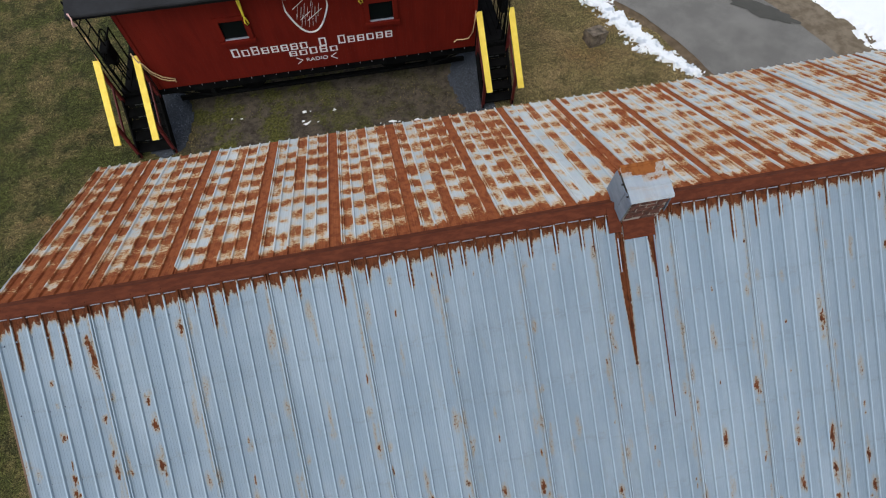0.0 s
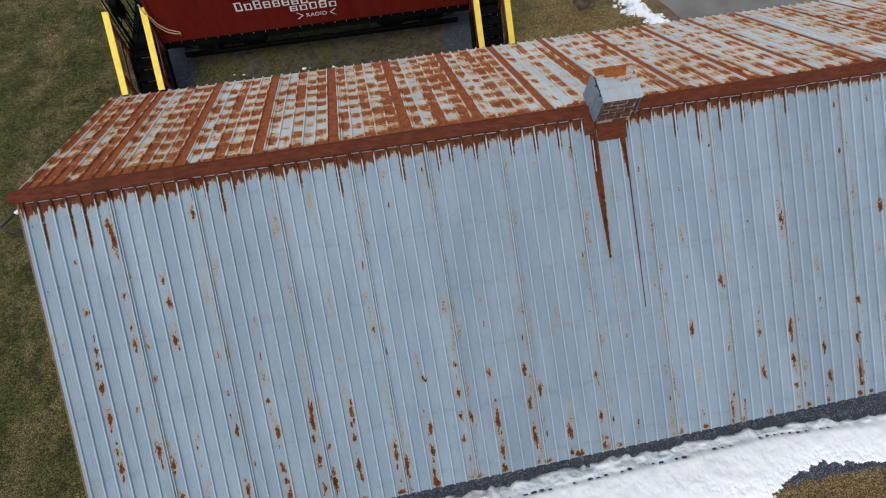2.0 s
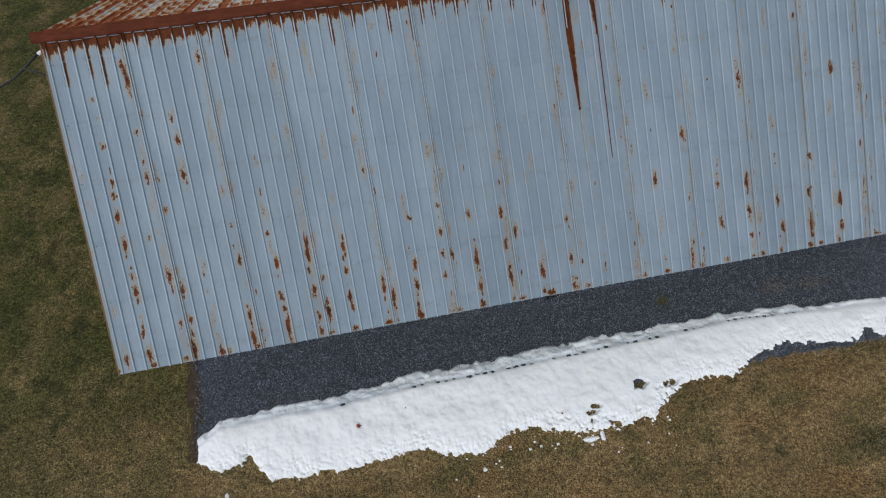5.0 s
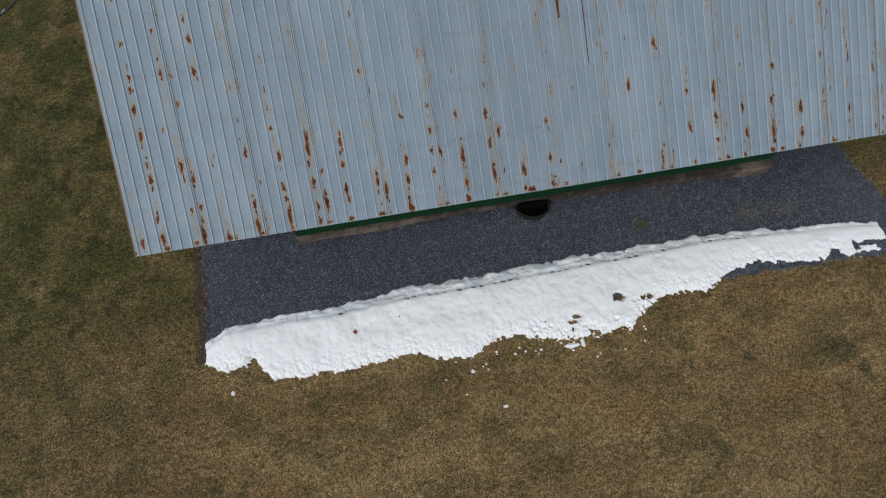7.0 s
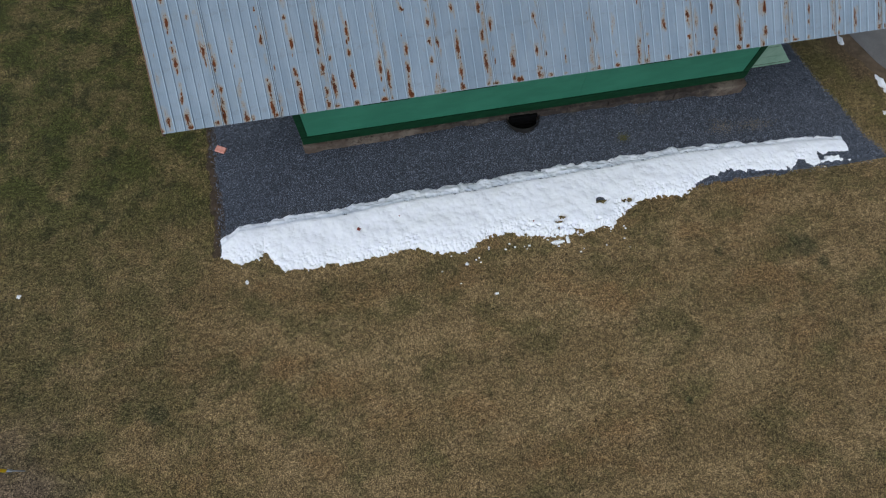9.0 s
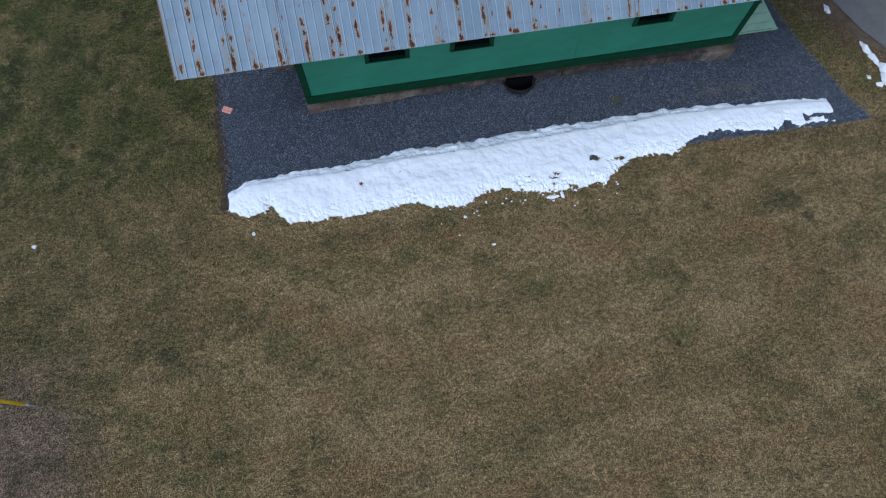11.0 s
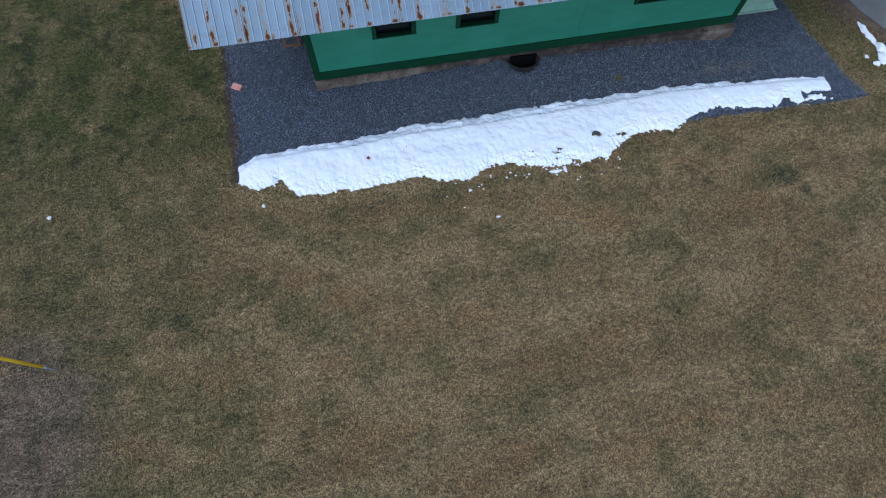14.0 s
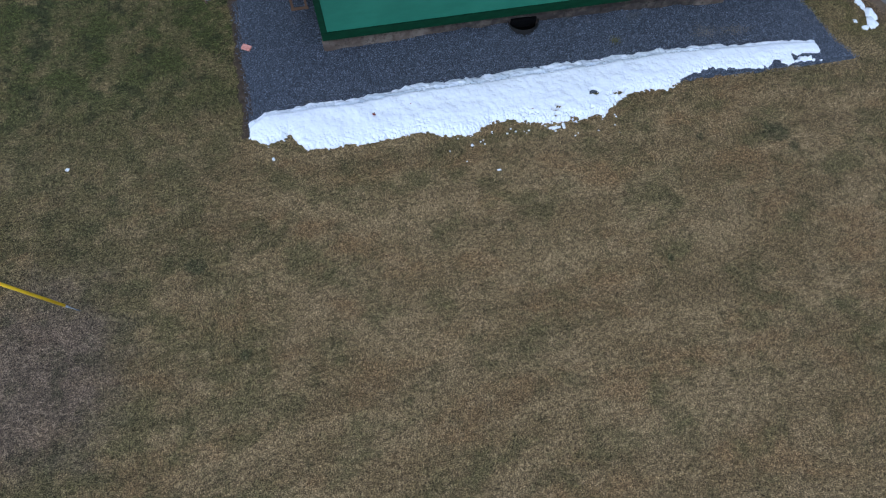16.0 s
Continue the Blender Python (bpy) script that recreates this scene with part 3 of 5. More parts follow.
def bank(x, y):
    jag = 0.14 * (fbm(71, x * 6, y * 6, 4) - 0.5) + 0.15 * (fbm(78, x * 16, y * 16, 4) - 0.5) + 0.09 * (fbm(70, x * 30, y * 30, 2) - 0.5)
    top = bank_north(x) + 0.16 * (fbm(72, x * 4.5, y * 1.5, 4) - 0.5)
    d = np.minimum(np.minimum(top - y, y - (bank_south(x) + jag)), np.minimum(x + 0.30 + jag * 0.4, 14.15 - x + jag * 0.5))
    h = np.minimum(d * 1.4, 0.05 + 0.07 * (1 - np.exp(-np.maximum(d, 0) / 0.16)))
    lump = 0.075 * (fbm(73, x * 2.6, y * 2.6, 4) - 0.5) + 0.020 * (fbm(74, x * 8, y * 8, 4) - 0.5)
    h = np.where(d > 0, h + lump * np.clip(d * 6, 0, 1), np.maximum(d * 1.4, -0.08))
    g = y - drip_line(x)
    h = h - np.where(d > 0, 0.022 * np.exp(-(g / 0.05) ** 2) + 0.025 * np.clip(g / 0.1, 0, 1) + np.clip(g / 0.05, 0, 1) * 0.11 * (fbm(75, x * 6, y * 9, 4) - 0.5), 0)
    south = y - bank_south(x) - jag
    thin = np.interp(x, (5.9, 6.5, 8.6, 9.2), (0.14, 0.75, 0.75, 0.14))
    h = np.where(south < 0.34, h - thin * np.clip(fbm(79, x * 9, y * 11, 4) - 0.56, 0, 1) * np.clip(1 - south / 0.34, 0, 1), h)
    for cx, cy, a, b in HOLES:
        e = ((x - cx) / a) ** 2 + ((y - cy) / b) ** 2 + 2.6 * (fbm(76, x * 11, y * 11, 4) - 0.5)
        h = np.where(e < 1.3, np.minimum(h, 0.10 * (e - 0.8)), h)
    for cx, dy, r in DRIPS:
        e = np.hypot((x - cx) * 0.45, y - drip_line(np.float64(cx)) - dy)
        h = np.where(e < r * 1.4, np.minimum(h, 0.03 * (e / r - 0.75)), h)
    return h


def bank_ice(x, y):
    g = y - drip_line(x)
    return np.clip(np.clip(g / 0.06 + 0.5, 0, 1) * (0.30 + 0.9 * (fbm(77, x * 5, y * 8) - 0.35)) + 0.5 * np.exp(-(g / 0.03) ** 2), 0, 1) * np.interp(x, (0, 2, 11, 13), (0.6, 1, 0.9, 0.4))


snow_mesh("snow_bank", np.arange(-0.45, 14.3, 0.016), np.arange(-2.0, 0.12, 0.016), bank, "melting white snow bank pitted by roof drips", bank_ice)


def strip(x, y):
    c = np.interp(y, (9.6, 10.2, 10.7, 11.3, 12.0, 12.6, 13.5, 16), (13.2, 12.93, 12.56, 12.16, 11.88, 11.6, 11.25, 10.1))
    w = np.interp(y, (9.6, 10.15, 10.4, 11.3, 12.6, 13.5, 16), (-0.12, 0.15, 0.28, 0.32, 0.28, 0.32, 0.36))
    d = w + 0.60 * (fbm(81, x * 5, y * 5, 4) - 0.5) + 0.55 * (fbm(87, x * 18, y * 18, 4) - 0.5) - np.abs(x - c)
    return np.clip(d * 0.7, -0.08, 0.06 + 0.04 * (fbm(82, x * 5, y * 5) - 0.5))


snow_mesh("snow_strip", np.arange(9.0, 13.8, 0.022), np.arange(9.4, 16, 0.022), strip, "narrow melting snow ridge beside the asphalt lane", lambda x, y: np.clip(3.2 * (fbm(86, x * 7, y * 7, 4) - 0.52), 0, 0.8))


def field_snow(x, y):
    e = np.interp(y, (8.6, 9.6, 10.2, 11.2, 12.0, 14, 20), (20.8, 18.95, 18.35, 18.05, 17.8, 16.8, 13.6))
    d = x - e + 0.9 * (fbm(83, x * 2.6, y * 2.6, 5) - 0.5) + 0.5 * (fbm(88, x * 9, y * 9, 4) - 0.5)
    return np.clip(d * 0.6, -0.08, 0.14 + 0.06 * (fbm(84, x * 2, y * 2) - 0.5))


snow_mesh("snow_field", np.arange(13.5, 26, 0.06), np.arange(8.6, 19, 0.06), field_snow, "old white snow lying beyond the lane")


def clump(cx, cy, rx, ry, seed):
    def depth(x, y):
        d = 0.85 + 1.5 * (fbm(seed, x * 1.3 / rx, y * 1.3 / ry, 4) - 0.5) - np.hypot((x - cx) / rx, (y - cy) / ry)
        return np.clip(d * min(rx, ry) * 0.7, -0.06, 0.09)
    r = max(0.004, min(rx, ry) / 6)
    snow_mesh("snow_clump", np.arange(cx - 1.8 * rx, cx + 1.8 * rx, r), np.arange(cy - 1.8 * ry, cy + 1.8 * ry, r), depth, "small clump of leftover snow on the ground")


for k, c in enumerate(((15.94, 0.84, 0.10, 0.20), (15.98, 0.50, 0.13, 0.22), (16.06, 0.18, 0.15, 0.26), (15.96, -0.16, 0.14, 0.24), (15.60, 2.35, 0.07, 0.15), (15.56, -0.03, 0.04, 0.06), (15.72, -0.28, 0.09, 0.08),
                       (6.78, -1.87, 0.10, 0.045), (4.75, -2.01, 0.036, 0.028), (7.0, -1.84, 0.03, 0.08), (5.22, -2.76, 0.026, 0.014), (0.20, -1.57, 0.025, 0.03), (-4.34, -1.03, 0.035, 0.03),
                       (2.48, 10.85, 0.05, 0.035), (2.50, 10.45, 0.06, 0.03), (4.65, 10.12, 0.07, 0.03), (5.30, 10.0, 0.10, 0.03))):
    clump(*c, 200 + 3 * k)
for cx, cy, sp, count in ((2.50, 10.85, 0.10, 4), (2.50, 10.45, 0.12, 6), (4.68, 10.12, 0.15, 4), (5.32, 10.0, 0.16, 5), (0.6, 10.9, 0.3, 2), (3.4, 10.75, 0.3, 3)):
    for k in range(count):
        r = RNG.uniform(0.012, 0.030)
        clump(cx + RNG.normal(0, sp), cy + RNG.normal(0, 0.04), r, r * 0.6, 400 + 7 * k + int(10 * cx))
for k in range(30):
    a = RNG.uniform(4.2, 8.4), -1.72 - min(1.0, RNG.exponential(0.22))
    r = RNG.uniform(0.007, 0.017)
    clump(*a, r, r * 0.8, 300 + k)

# ---- the station building ----
depot = thing("station_building", "green wooden station building with rusty sheet-metal gable roof", "building")


def deck():
    t = 0.07
    return prism([(EY + 0.13, EZ + 0.048), (RX, RZ - 0.03), (NY - 0.02, NZ - 0.03), (NY - 0.02, NZ - 0.03 - t), (RX, RZ - 0.03 - t), (EY + 0.13, EZ + 0.048 - t)], "x", X0 + 0.02, X1 - 0.02)


roof = part("roof", deck(), WOOD, depot, "gable roof clad in ribbed galvanised sheets")


PW, L0 = 0.918, -0.038        # south sheets: cover width, first lap
PN, M0 = 0.912, 0.83 - 0.912  # north sheets at the ridge: cover width, first lap; they spread a little towards the eave


def profile(width):
    """Across one sheet: six trapezoid ribs, the first one doubled at the lap, with fine pencil ribs between."""
    xs, hs = [], []
    pitch = width / 6
    for k in range(6):
        o = k * pitch
        pts = [(0.0, 0.0), (0.006, 0.025), (0.019, 0.025), (0.026, 0.0)]
        if k == 0:
            pts = [(0.0, 0.004), (0.007, 0.028), (0.017, 0.028), (0.023, 0.005), (0.029, 0.005), (0.036, 0.022), (0.044, 0.022), (0.050, 0.0)]
        pts += [(0.062, 0), (0.066, 0.0018), (0.070, 0), (0.082, 0), (0.090, 0), (0.094, 0.0018), (0.098, 0), (0.110, 0), (0.119, 0), (0.123, 0.0018), (0.127, 0), (0.138, 0), (0.147, 0)]
        xs += [o + a for a, _ in pts]
        hs += [h for _, h in pts]
    return np.array(xs + [width]), np.array(hs + [0.0])


def ellipse_max(x, y, spots):
    out = np.zeros_like(x)
    ys = y[:, 0]
    for cx, cy, a, b, s in spots:
        i, j = np.searchsorted(ys, (cy - 1.8 * b, cy + 1.8 * b))
        if j <= i:
            continue
        e = np.sqrt(((x[i:j] - cx - 0.004 * np.sin(37 * y[i:j] + 50 * cx)) / a) ** 2 + ((y[i:j] - cy) / b) ** 2)
        out[i:j] = np.maximum(out[i:j], s * np.clip(1.45 - 0.85 * e, 0, 1))
    return out


# the larger rust spots: x, y and length; they follow the fixings beside each lap and at mid sheet
SPOTS_A = ((1.76, 3.29, 0.09), (0.81, 3.31, 0.08), (0.84, 3.14, 0.25), (0.37, 3.0, 0.04), (1.28, 2.69, 0.06), (0.82, 2.58, 0.05), (1.30, 2.44, 0.10), (0.38, 2.50, 0.06), (0.82, 2.27, 0.05), (0.82, 2.10, 0.10), (0.96, 2.05, 0.05),
           (1.27, 2.06, 0.13), (0.38, 2.09, 0.07), (0.36, 1.96, 0.08), (0.35, 1.71, 0.14), (0.36, 1.39, 0.18), (0.68, 1.43, 0.05), (0.36, 1.03, 0.06), (0.36, 0.86, 0.17), (0.34, 0.39, 0.09), (0.35, 0.13, 0.17), (0.05, 0.11, 0.11),
           (0.82, 0.97, 0.16), (0.95, 0.79, 0.12), (0.83, 0.43, 0.05), (0.97, 0.44, 0.09), (0.94, 0.09, 0.25), (1.28, 0.02, 0.11), (1.39, 0.0, 0.06), (1.74, 0.37, 0.17), (1.73, 0.11, 0.25))
SPOTS_B = ((2.20, 1.27, 0.05), (2.22, 0.93, 0.14), (1.75, 1.01, 0.11), (0.96, 1.71, 0.07), (2.655, 0.96, 0.31), (2.65, 0.54, 0.14), (2.80, 0.66, 0.06), (2.79, 0.25, 0.22), (2.65, 0.21, 0.10), (2.64, 0.03, 0.10), (2.20, 0.52, 0.10),
           (2.21, 0.38, 0.09), (2.21, 0.15, 0.32), (3.14, 0.98, 0.16), (3.12, 0.69, 0.09), (3.11, 0.37, 0.11), (3.12, 0.26, 0.08), (3.58, 1.82, 0.05), (4.08, 1.19, 0.07), (4.07, 0.64, 0.13), (4.05, 0.37, 0.14), (4.02, 0.04, 0.17),
           (3.59, 0.41, 0.16), (3.70, 0.29, 0.19), (4.49, 0.96, 0.10), (4.48, 0.70, 0.08), (4.47, 0.43, 0.09), (4.51, 1.27, 0.06), (4.61, 0.67, 0.09), (4.92, 1.11, 0.10), (4.94, 0.55, 0.19), (4.94, 0.22, 0.13))
SPOTS_C = ((5.37, 1.06, 0.12), (5.54, 0.83, 0.13), (5.38, 0.66, 0.13), (4.93, 0.0, 0.09), (5.39, 0.28, 0.18), (5.85, 0.27, 0.15), (6.30, 0.86, 0.08), (6.29, 0.38, 0.12), (5.85, 0.02, 0.07), (5.98, 0.0, 0.06), (6.28, 0.04, 0.12),
           (7.68, 1.14, 0.17), (8.15, 1.64, 0.12), (8.11, 0.14, 0.31), (8.62, 0.96, 0.07), (8.62, 0.48, 0.12), (9.07, 0.93, 0.20), (9.07, 0.58, 0.12), (9.08, 0.25, 0.07), (9.53, 0.64, 0.10), (9.57, 0.30, 0.12), (10.03, 0.66, 0.10),
           (10.03, 0.26, 0.22), (10.52, 0.51, 0.15), (10.52, 0.17, 0.10), (10.0, 2.83, 0.06), (9.08, 2.21, 0.13), (10.52, 2.15, 0.11), (10.08, 1.13, 0.07))
SPOTS = []
for a, b, l in SPOTS_A + SPOTS_B + SPOTS_C:
    w = min(0.026, 0.011 + 0.12 * l)
    SPOTS.append((a, b, w, 0.36 * l, 0.88))
    SPOTS.append((a + 0.012 * math.sin(9 * b), b + 0.1 * l, w * 1.9, 0.75 * l, 0.40))
    for k in range(6):
        SPOTS.append((a + RNG.normal(0, 0.014), b + RNG.uniform(-0.75, 0.75) * l, RNG.uniform(0.007, 0.014), RNG.uniform(0.10, 0.24) * l, RNG.uniform(0.6, 1.0)))
for j in range(18):
    for off, amount in ((-0.055, 1.0), (0.072, 0.55), (-0.52, 0.9)):
        cx = L0 + PW * j + off
        more = 1.0 if cx > 10.6 else 0.35
        for k in range(int(more * amount * RNG.integers(10, 20))):
            y = min(3.4, RNG.exponential(0.8)) if RNG.random() < 0.8 else RNG.uniform(0, 3.4)
            SPOTS.append((cx + RNG.normal(0, 0.012), y, RNG.uniform(0.007, 0.015), RNG.uniform(0.012, 0.045 + 0.05 * (more == 1.0)), RNG.uniform(0.5, 0.95)))
        for k in range(RNG.integers(6, 11)):
            SPOTS.append((cx + RNG.normal(0, 0.02), 3.4 * RNG.random() ** 1.4, RNG.uniform(0.015, 0.04), RNG.uniform(0.03, 0.13), RNG.uniform(0.26, 0.44)))
        SPOTS.append((cx + RNG.normal(0, 0.03), 0.0, RNG.uniform(0.02, 0.06), RNG.uniform(0.015, 0.04), RNG.uniform(0.4, 1)))


def rust_south(x, y, h):
    r = ellipse_max(x, y, [s for s in SPOTS if x.min() - 0.1 < s[0] < x.max() + 0.1])
    # tongues of rust below the ridge cap, one or two in each flat, and thin runs beside the ribs
    flat = np.floor((x - L0) / (PW / 6))
    u = (x - L0) / (PW / 6) - flat
    fade = np.interp(x, (8.8, 10.2), (1.0, 0.45))
    reach = fade * (0.010 + 0.055 * vnoise(91, flat * 3.7, 0 * x) + 0.050 * vnoise(92, x / 0.030, 0 * x) ** 2 + 0.025 * vnoise(95, x / 0.010, 0 * x))
    rib = np.round(u + flat - 0.1)
    reach = np.where((h < 0.003) & ((u < 0.215) | (u > 0.95)), reach + 0.04 + 0.45 * vnoise(94, rib * 5.3, 0 * x) ** 4, reach)
    reach = np.where(h > 0.015, reach - 0.07 + 0.06 * vnoise(97, rib * 2.9, 0 * x), reach)
    r = np.maximum(r, np.clip(0.60 + (y - (RX - 0.105 - reach)) / 0.09, 0, 1))
    # run-off below the chimney: a broad tongue to the west, a hairline to the east
    lo, hi = np.interp(y, (2.15, 2.9, 3.4), (6.694, 6.650, 6.650)), np.interp(y, (2.15, 2.5, 2.9, 3.4), (6.700, 6.718, 6.728, 6.742))
    r = np.maximum(r, np.clip(0.75 + np.minimum(x - lo, hi - x) / 0.02, 0, 1) * (y > 2.12) * (y < 3.6))
    r = np.maximum(r, 0.42 * np.clip(1 - np.abs(x - 6.715) / 0.035, 0, 1) * np.clip((y - 0.7) / 1.2, 0, 1) * (0.5 + vnoise(96, x * 0 + 2, y * 9)) * (y < 2.4))
    lo, hi = np.interp(y, (3.05, 3.35), (7.072, 7.020)), np.interp(y, (3.05, 3.35), (7.092, 7.125))
    r = np.maximum(r, np.clip(0.7 + np.minimum(x - lo, hi - x) / 0.02, 0, 1) * (y > 2.95))
    # dirt along the laps
    lap = np.abs(((x - L0 + 0.012) / PW + 0.5) % 1.0 - 0.5) * PW
    r = np.maximum(r, 0.58 * np.clip(1 - lap / 0.032, 0, 1) * fbm(93, x * 0 + np.floor((x - L0) / PW + 0.5) * 7, y * 5.0, 4))
    return r


FLATS = np.array([0.50, 0.40, 0.60, 0.45, 0.61, 0.60])      # how far each flat of a north sheet has rusted


def rust_north(x, y, h):
    pan = np.floor((x - M0) / PN)
    flat = np.floor((x - M0) / (PN / 6))
    f = np.clip(flat - pan * 6, 0, 5).astype(int)
    u = (x - M0) / (PN / 6) - flat
    v = NY - y
    ph = v / 0.36 + 0.45 * vnoise(109, pan * 3.1, v * 0.5) + 0.40 * vnoise(106, flat * 2.7, v * 1.6)
    wave = np.cos(math.tau * ph)
    row = np.floor(ph + 0.5)
    cell = vnoise(107, flat * 5.0, row * 5.0)
    west = np.interp(x, (0, 0.8, 1.9, 2.6, 4.5, 6.0, 8, 12, 15.5), (0.16, 0.17, 0.14, 0.04, 0.05, -0.02, -0.03, -0.03, -0.03))
    keep = 0.45 + 1.1 * vnoise(115, flat * 6.1, v * 0.55)          # rows are clear in some flats and run together in others
    r = FLATS[f] + np.interp(x, (4.5, 6.5), (0.16, 0.11)) * keep * np.clip(1.5 * wave, -1, 1) + 0.34 * (cell - 0.5) + 0.26 * (vnoise(112, flat * 4.3, 0 * x) - 0.5) + 0.24 * (vnoise(108, x * 0.9, v * 0.9) - 0.5) + west
    # speckled wear in the two palest flats, streaks of run-off in the rest
    r = r + np.where(f < 2, 0.75, 0.45) * (fbm(113, x * 11, v * 9, 4) - 0.5) + 0.14 * (vnoise(116, x * 45, v * 2.5) - 0.5)
    r = r - 0.10 * np.clip((np.abs(u - 0.58) - 0.30) / 0.16, 0, 1)
    r = r + 0.24 * np.clip(1 - (y - RX) / 1.5, 0, 1) * np.clip((2.6 - x) / 1.2, 0, 1)
    # sound, pale sheets west of the chimney, with dark runs towards the ridge
    pale = np.clip((x - 6.20) / 0.1, 0, 1) * np.clip((7.3 - x) / 0.1, 0, 1)
    runs = np.clip((vnoise(114, x / 0.05 - 0.6 * v, 0 * x + 1.5) - 0.52) / 0.2, 0, 1) * np.clip((x - 6.40) / 0.1, 0, 1) * np.clip((7.20 - x) / 0.1, 0, 1)
    r = r - 0.16 * pale + 0.55 * runs * np.clip(v / 1.5, 0.2, 1)
    crest = h > 0.012
    r = np.where(crest, r - 0.16, r)
    band = (f == 5) & (u > 0.17)
    r = np.where(band, np.maximum(r, 0.90 + 0.1 * vnoise(103, x * 7.3, v * 2)), r)
    top = np.clip(1 - ((y - RX) - 0.10 - 0.16 * vnoise(104, x / 0.05, 0 * x) ** 2) / 0.06, 0, 1)
    return np.clip(np.maximum(r, top), 0, 1)


def panel(name, xs, hs, y0, z0, y1, z1, mat, rust, step=0.036, fan=(0.0, 0.0)):
    L = math.hypot(y1 - y0, z1 - z0)
    t = np.linspace(0, 1, int(L / step))
    ny, nz = -(z1 - z0) / L, (y1 - y0) / L
    if nz < 0:
        ny, nz = -ny, -nz
    wave = 0.003 * (vnoise(111, xs[None] * 3, t[:, None] * 5) - 0.5)
    H = hs[None] + wave + 0 * t[:, None]
    base = xs[None] + 0 * t[:, None]
    X = base + (1 - t[:, None]) * (fan[0] + fan[1] * base)
    flatY = y0 + (y1 - y0) * t[:, None] + 0 * H
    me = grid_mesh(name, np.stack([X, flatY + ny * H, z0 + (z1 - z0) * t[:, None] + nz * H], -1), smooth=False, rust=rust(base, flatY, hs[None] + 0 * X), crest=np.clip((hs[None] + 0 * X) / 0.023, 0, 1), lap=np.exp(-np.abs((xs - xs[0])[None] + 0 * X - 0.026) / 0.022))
    return part(name, me, mat, roof)


px, ph = profile(PW)
for k in range(17):
    xs, hs = px + L0 + PW * k, ph
    if k == 0:
        xs, hs = np.concatenate([[X0], xs[:4], xs[8:]]), np.concatenate([[0.0], (0.0, 0.022, 0.022, 0.0), ph[8:]])
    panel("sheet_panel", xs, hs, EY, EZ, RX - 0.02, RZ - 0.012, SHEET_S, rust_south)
px, ph = profile(PN)
for k in range(17):
    panel("sheet_panel", px + PN * k + M0, ph, NY, NZ, RX + 0.02, RZ - 0.012, SHEET_N, rust_north, 0.034, (-0.209, 0.047))

# ridge cap in lengths that overlap, with a raised roll
for k in range(6):
    a, b = X0 - 0.07 + 2.64 * k, min(X0 - 0.05 + 2.64 * (k + 1), X1 + 0.05)
    lift = 0.044 + 0.003 * (k % 2)
    wS, wN, th = 0.095, 0.085, 0.004
    up = [(RX - wS, RZ - SL * wS + lift - 0.012), (RX - wS + 0.006, RZ - SL * wS + lift + 0.006), (RX - 0.025, RZ - 0.009 + lift), (RX, RZ + lift + 0.02), (RX + 0.025, RZ - 0.009 + lift), (RX + wN, RZ - 0.6 * wN + lift)]
    bm = prism(up + [(y, z - th) for y, z in up[::-1]], "x", a, b)
    part("ridge_cap", bm, RUST, roof, "dark red-brown rusted steel ridge cap")
# pale strips along the cap's hem, standing in for light caught on its edge
bm = bmesh.new()
for k in range(101):
    x = L0 + PW / 6 * k
    yh = RX - 0.103 - 0.004 * (k % 3)
    zh = EZ + (RZ - EZ) * (yh - EY) / (RX - EY)
    box(bm, x + 0.030 + (0.024 if k % 6 == 0 else 0), x + 0.148, yh, yh + 0.008, zh + 0.025, zh + 0.034)
tagged(part("cap_hem", bm, STEEL, roof), kind="stuff")
bm = bmesh.new()
for k in range(100):
    x = L0 + 0.012 + PW / 6 * k
    for y in (RX - 0.07, RX + 0.06):
        z = RZ - SL * abs(y - RX) + 0.043
        box(bm, x - 0.006, x + 0.006, y - 0.006, y + 0.006, z, z + 0.008)
tagged(part("cap_screws", bm, RUST, roof), kind="stuff")
bm = bmesh.new()
for k in range(100):
    x = L0 + 0.029 + PW / 6 * k + (0.022 if k % 6 == 0 else 0)
    for j in range(6):
        y = 0.10 + 0.66 * j + 0.05 * ((k * 7 + j * 3) % 5) / 5
        z = EZ + (RZ - EZ) * (y - EY) / (RX - EY) + 0.001
        box(bm, x - 0.005, x + 0.006, y - 0.007, y + 0.007, z, z + 0.012)
tagged(part("roof_screws", bm, GREYMETAL, roof), kind="stuff")
for s, (ya, za, yb, zb) in enumerate(((EY, EZ, RX, RZ), (NY, NZ, RX, RZ))):
    part("rake_trim", beam((X0 + (0.003 if not s else -0.012) - (0.20 if s else 0), ya, za - 0.055), (X0 + (0.003 if not s else -0.012) - (0.02 if s else 0), yb, zb - 0.055), 0.02, 0.10, 0.003), STEEL if s else WOOD, roof)
part("fascia", block(X0 + 0.02, X1 - 0.02, EY + 0.10, EY + 0.128, EZ - 0.05, EZ + 0.03), DKGREEN, roof)
part("fascia", block(X0, X1, NY - 0.05, NY - 0.025, NZ - 0.16, NZ - 0.022), DKGREEN, roof)

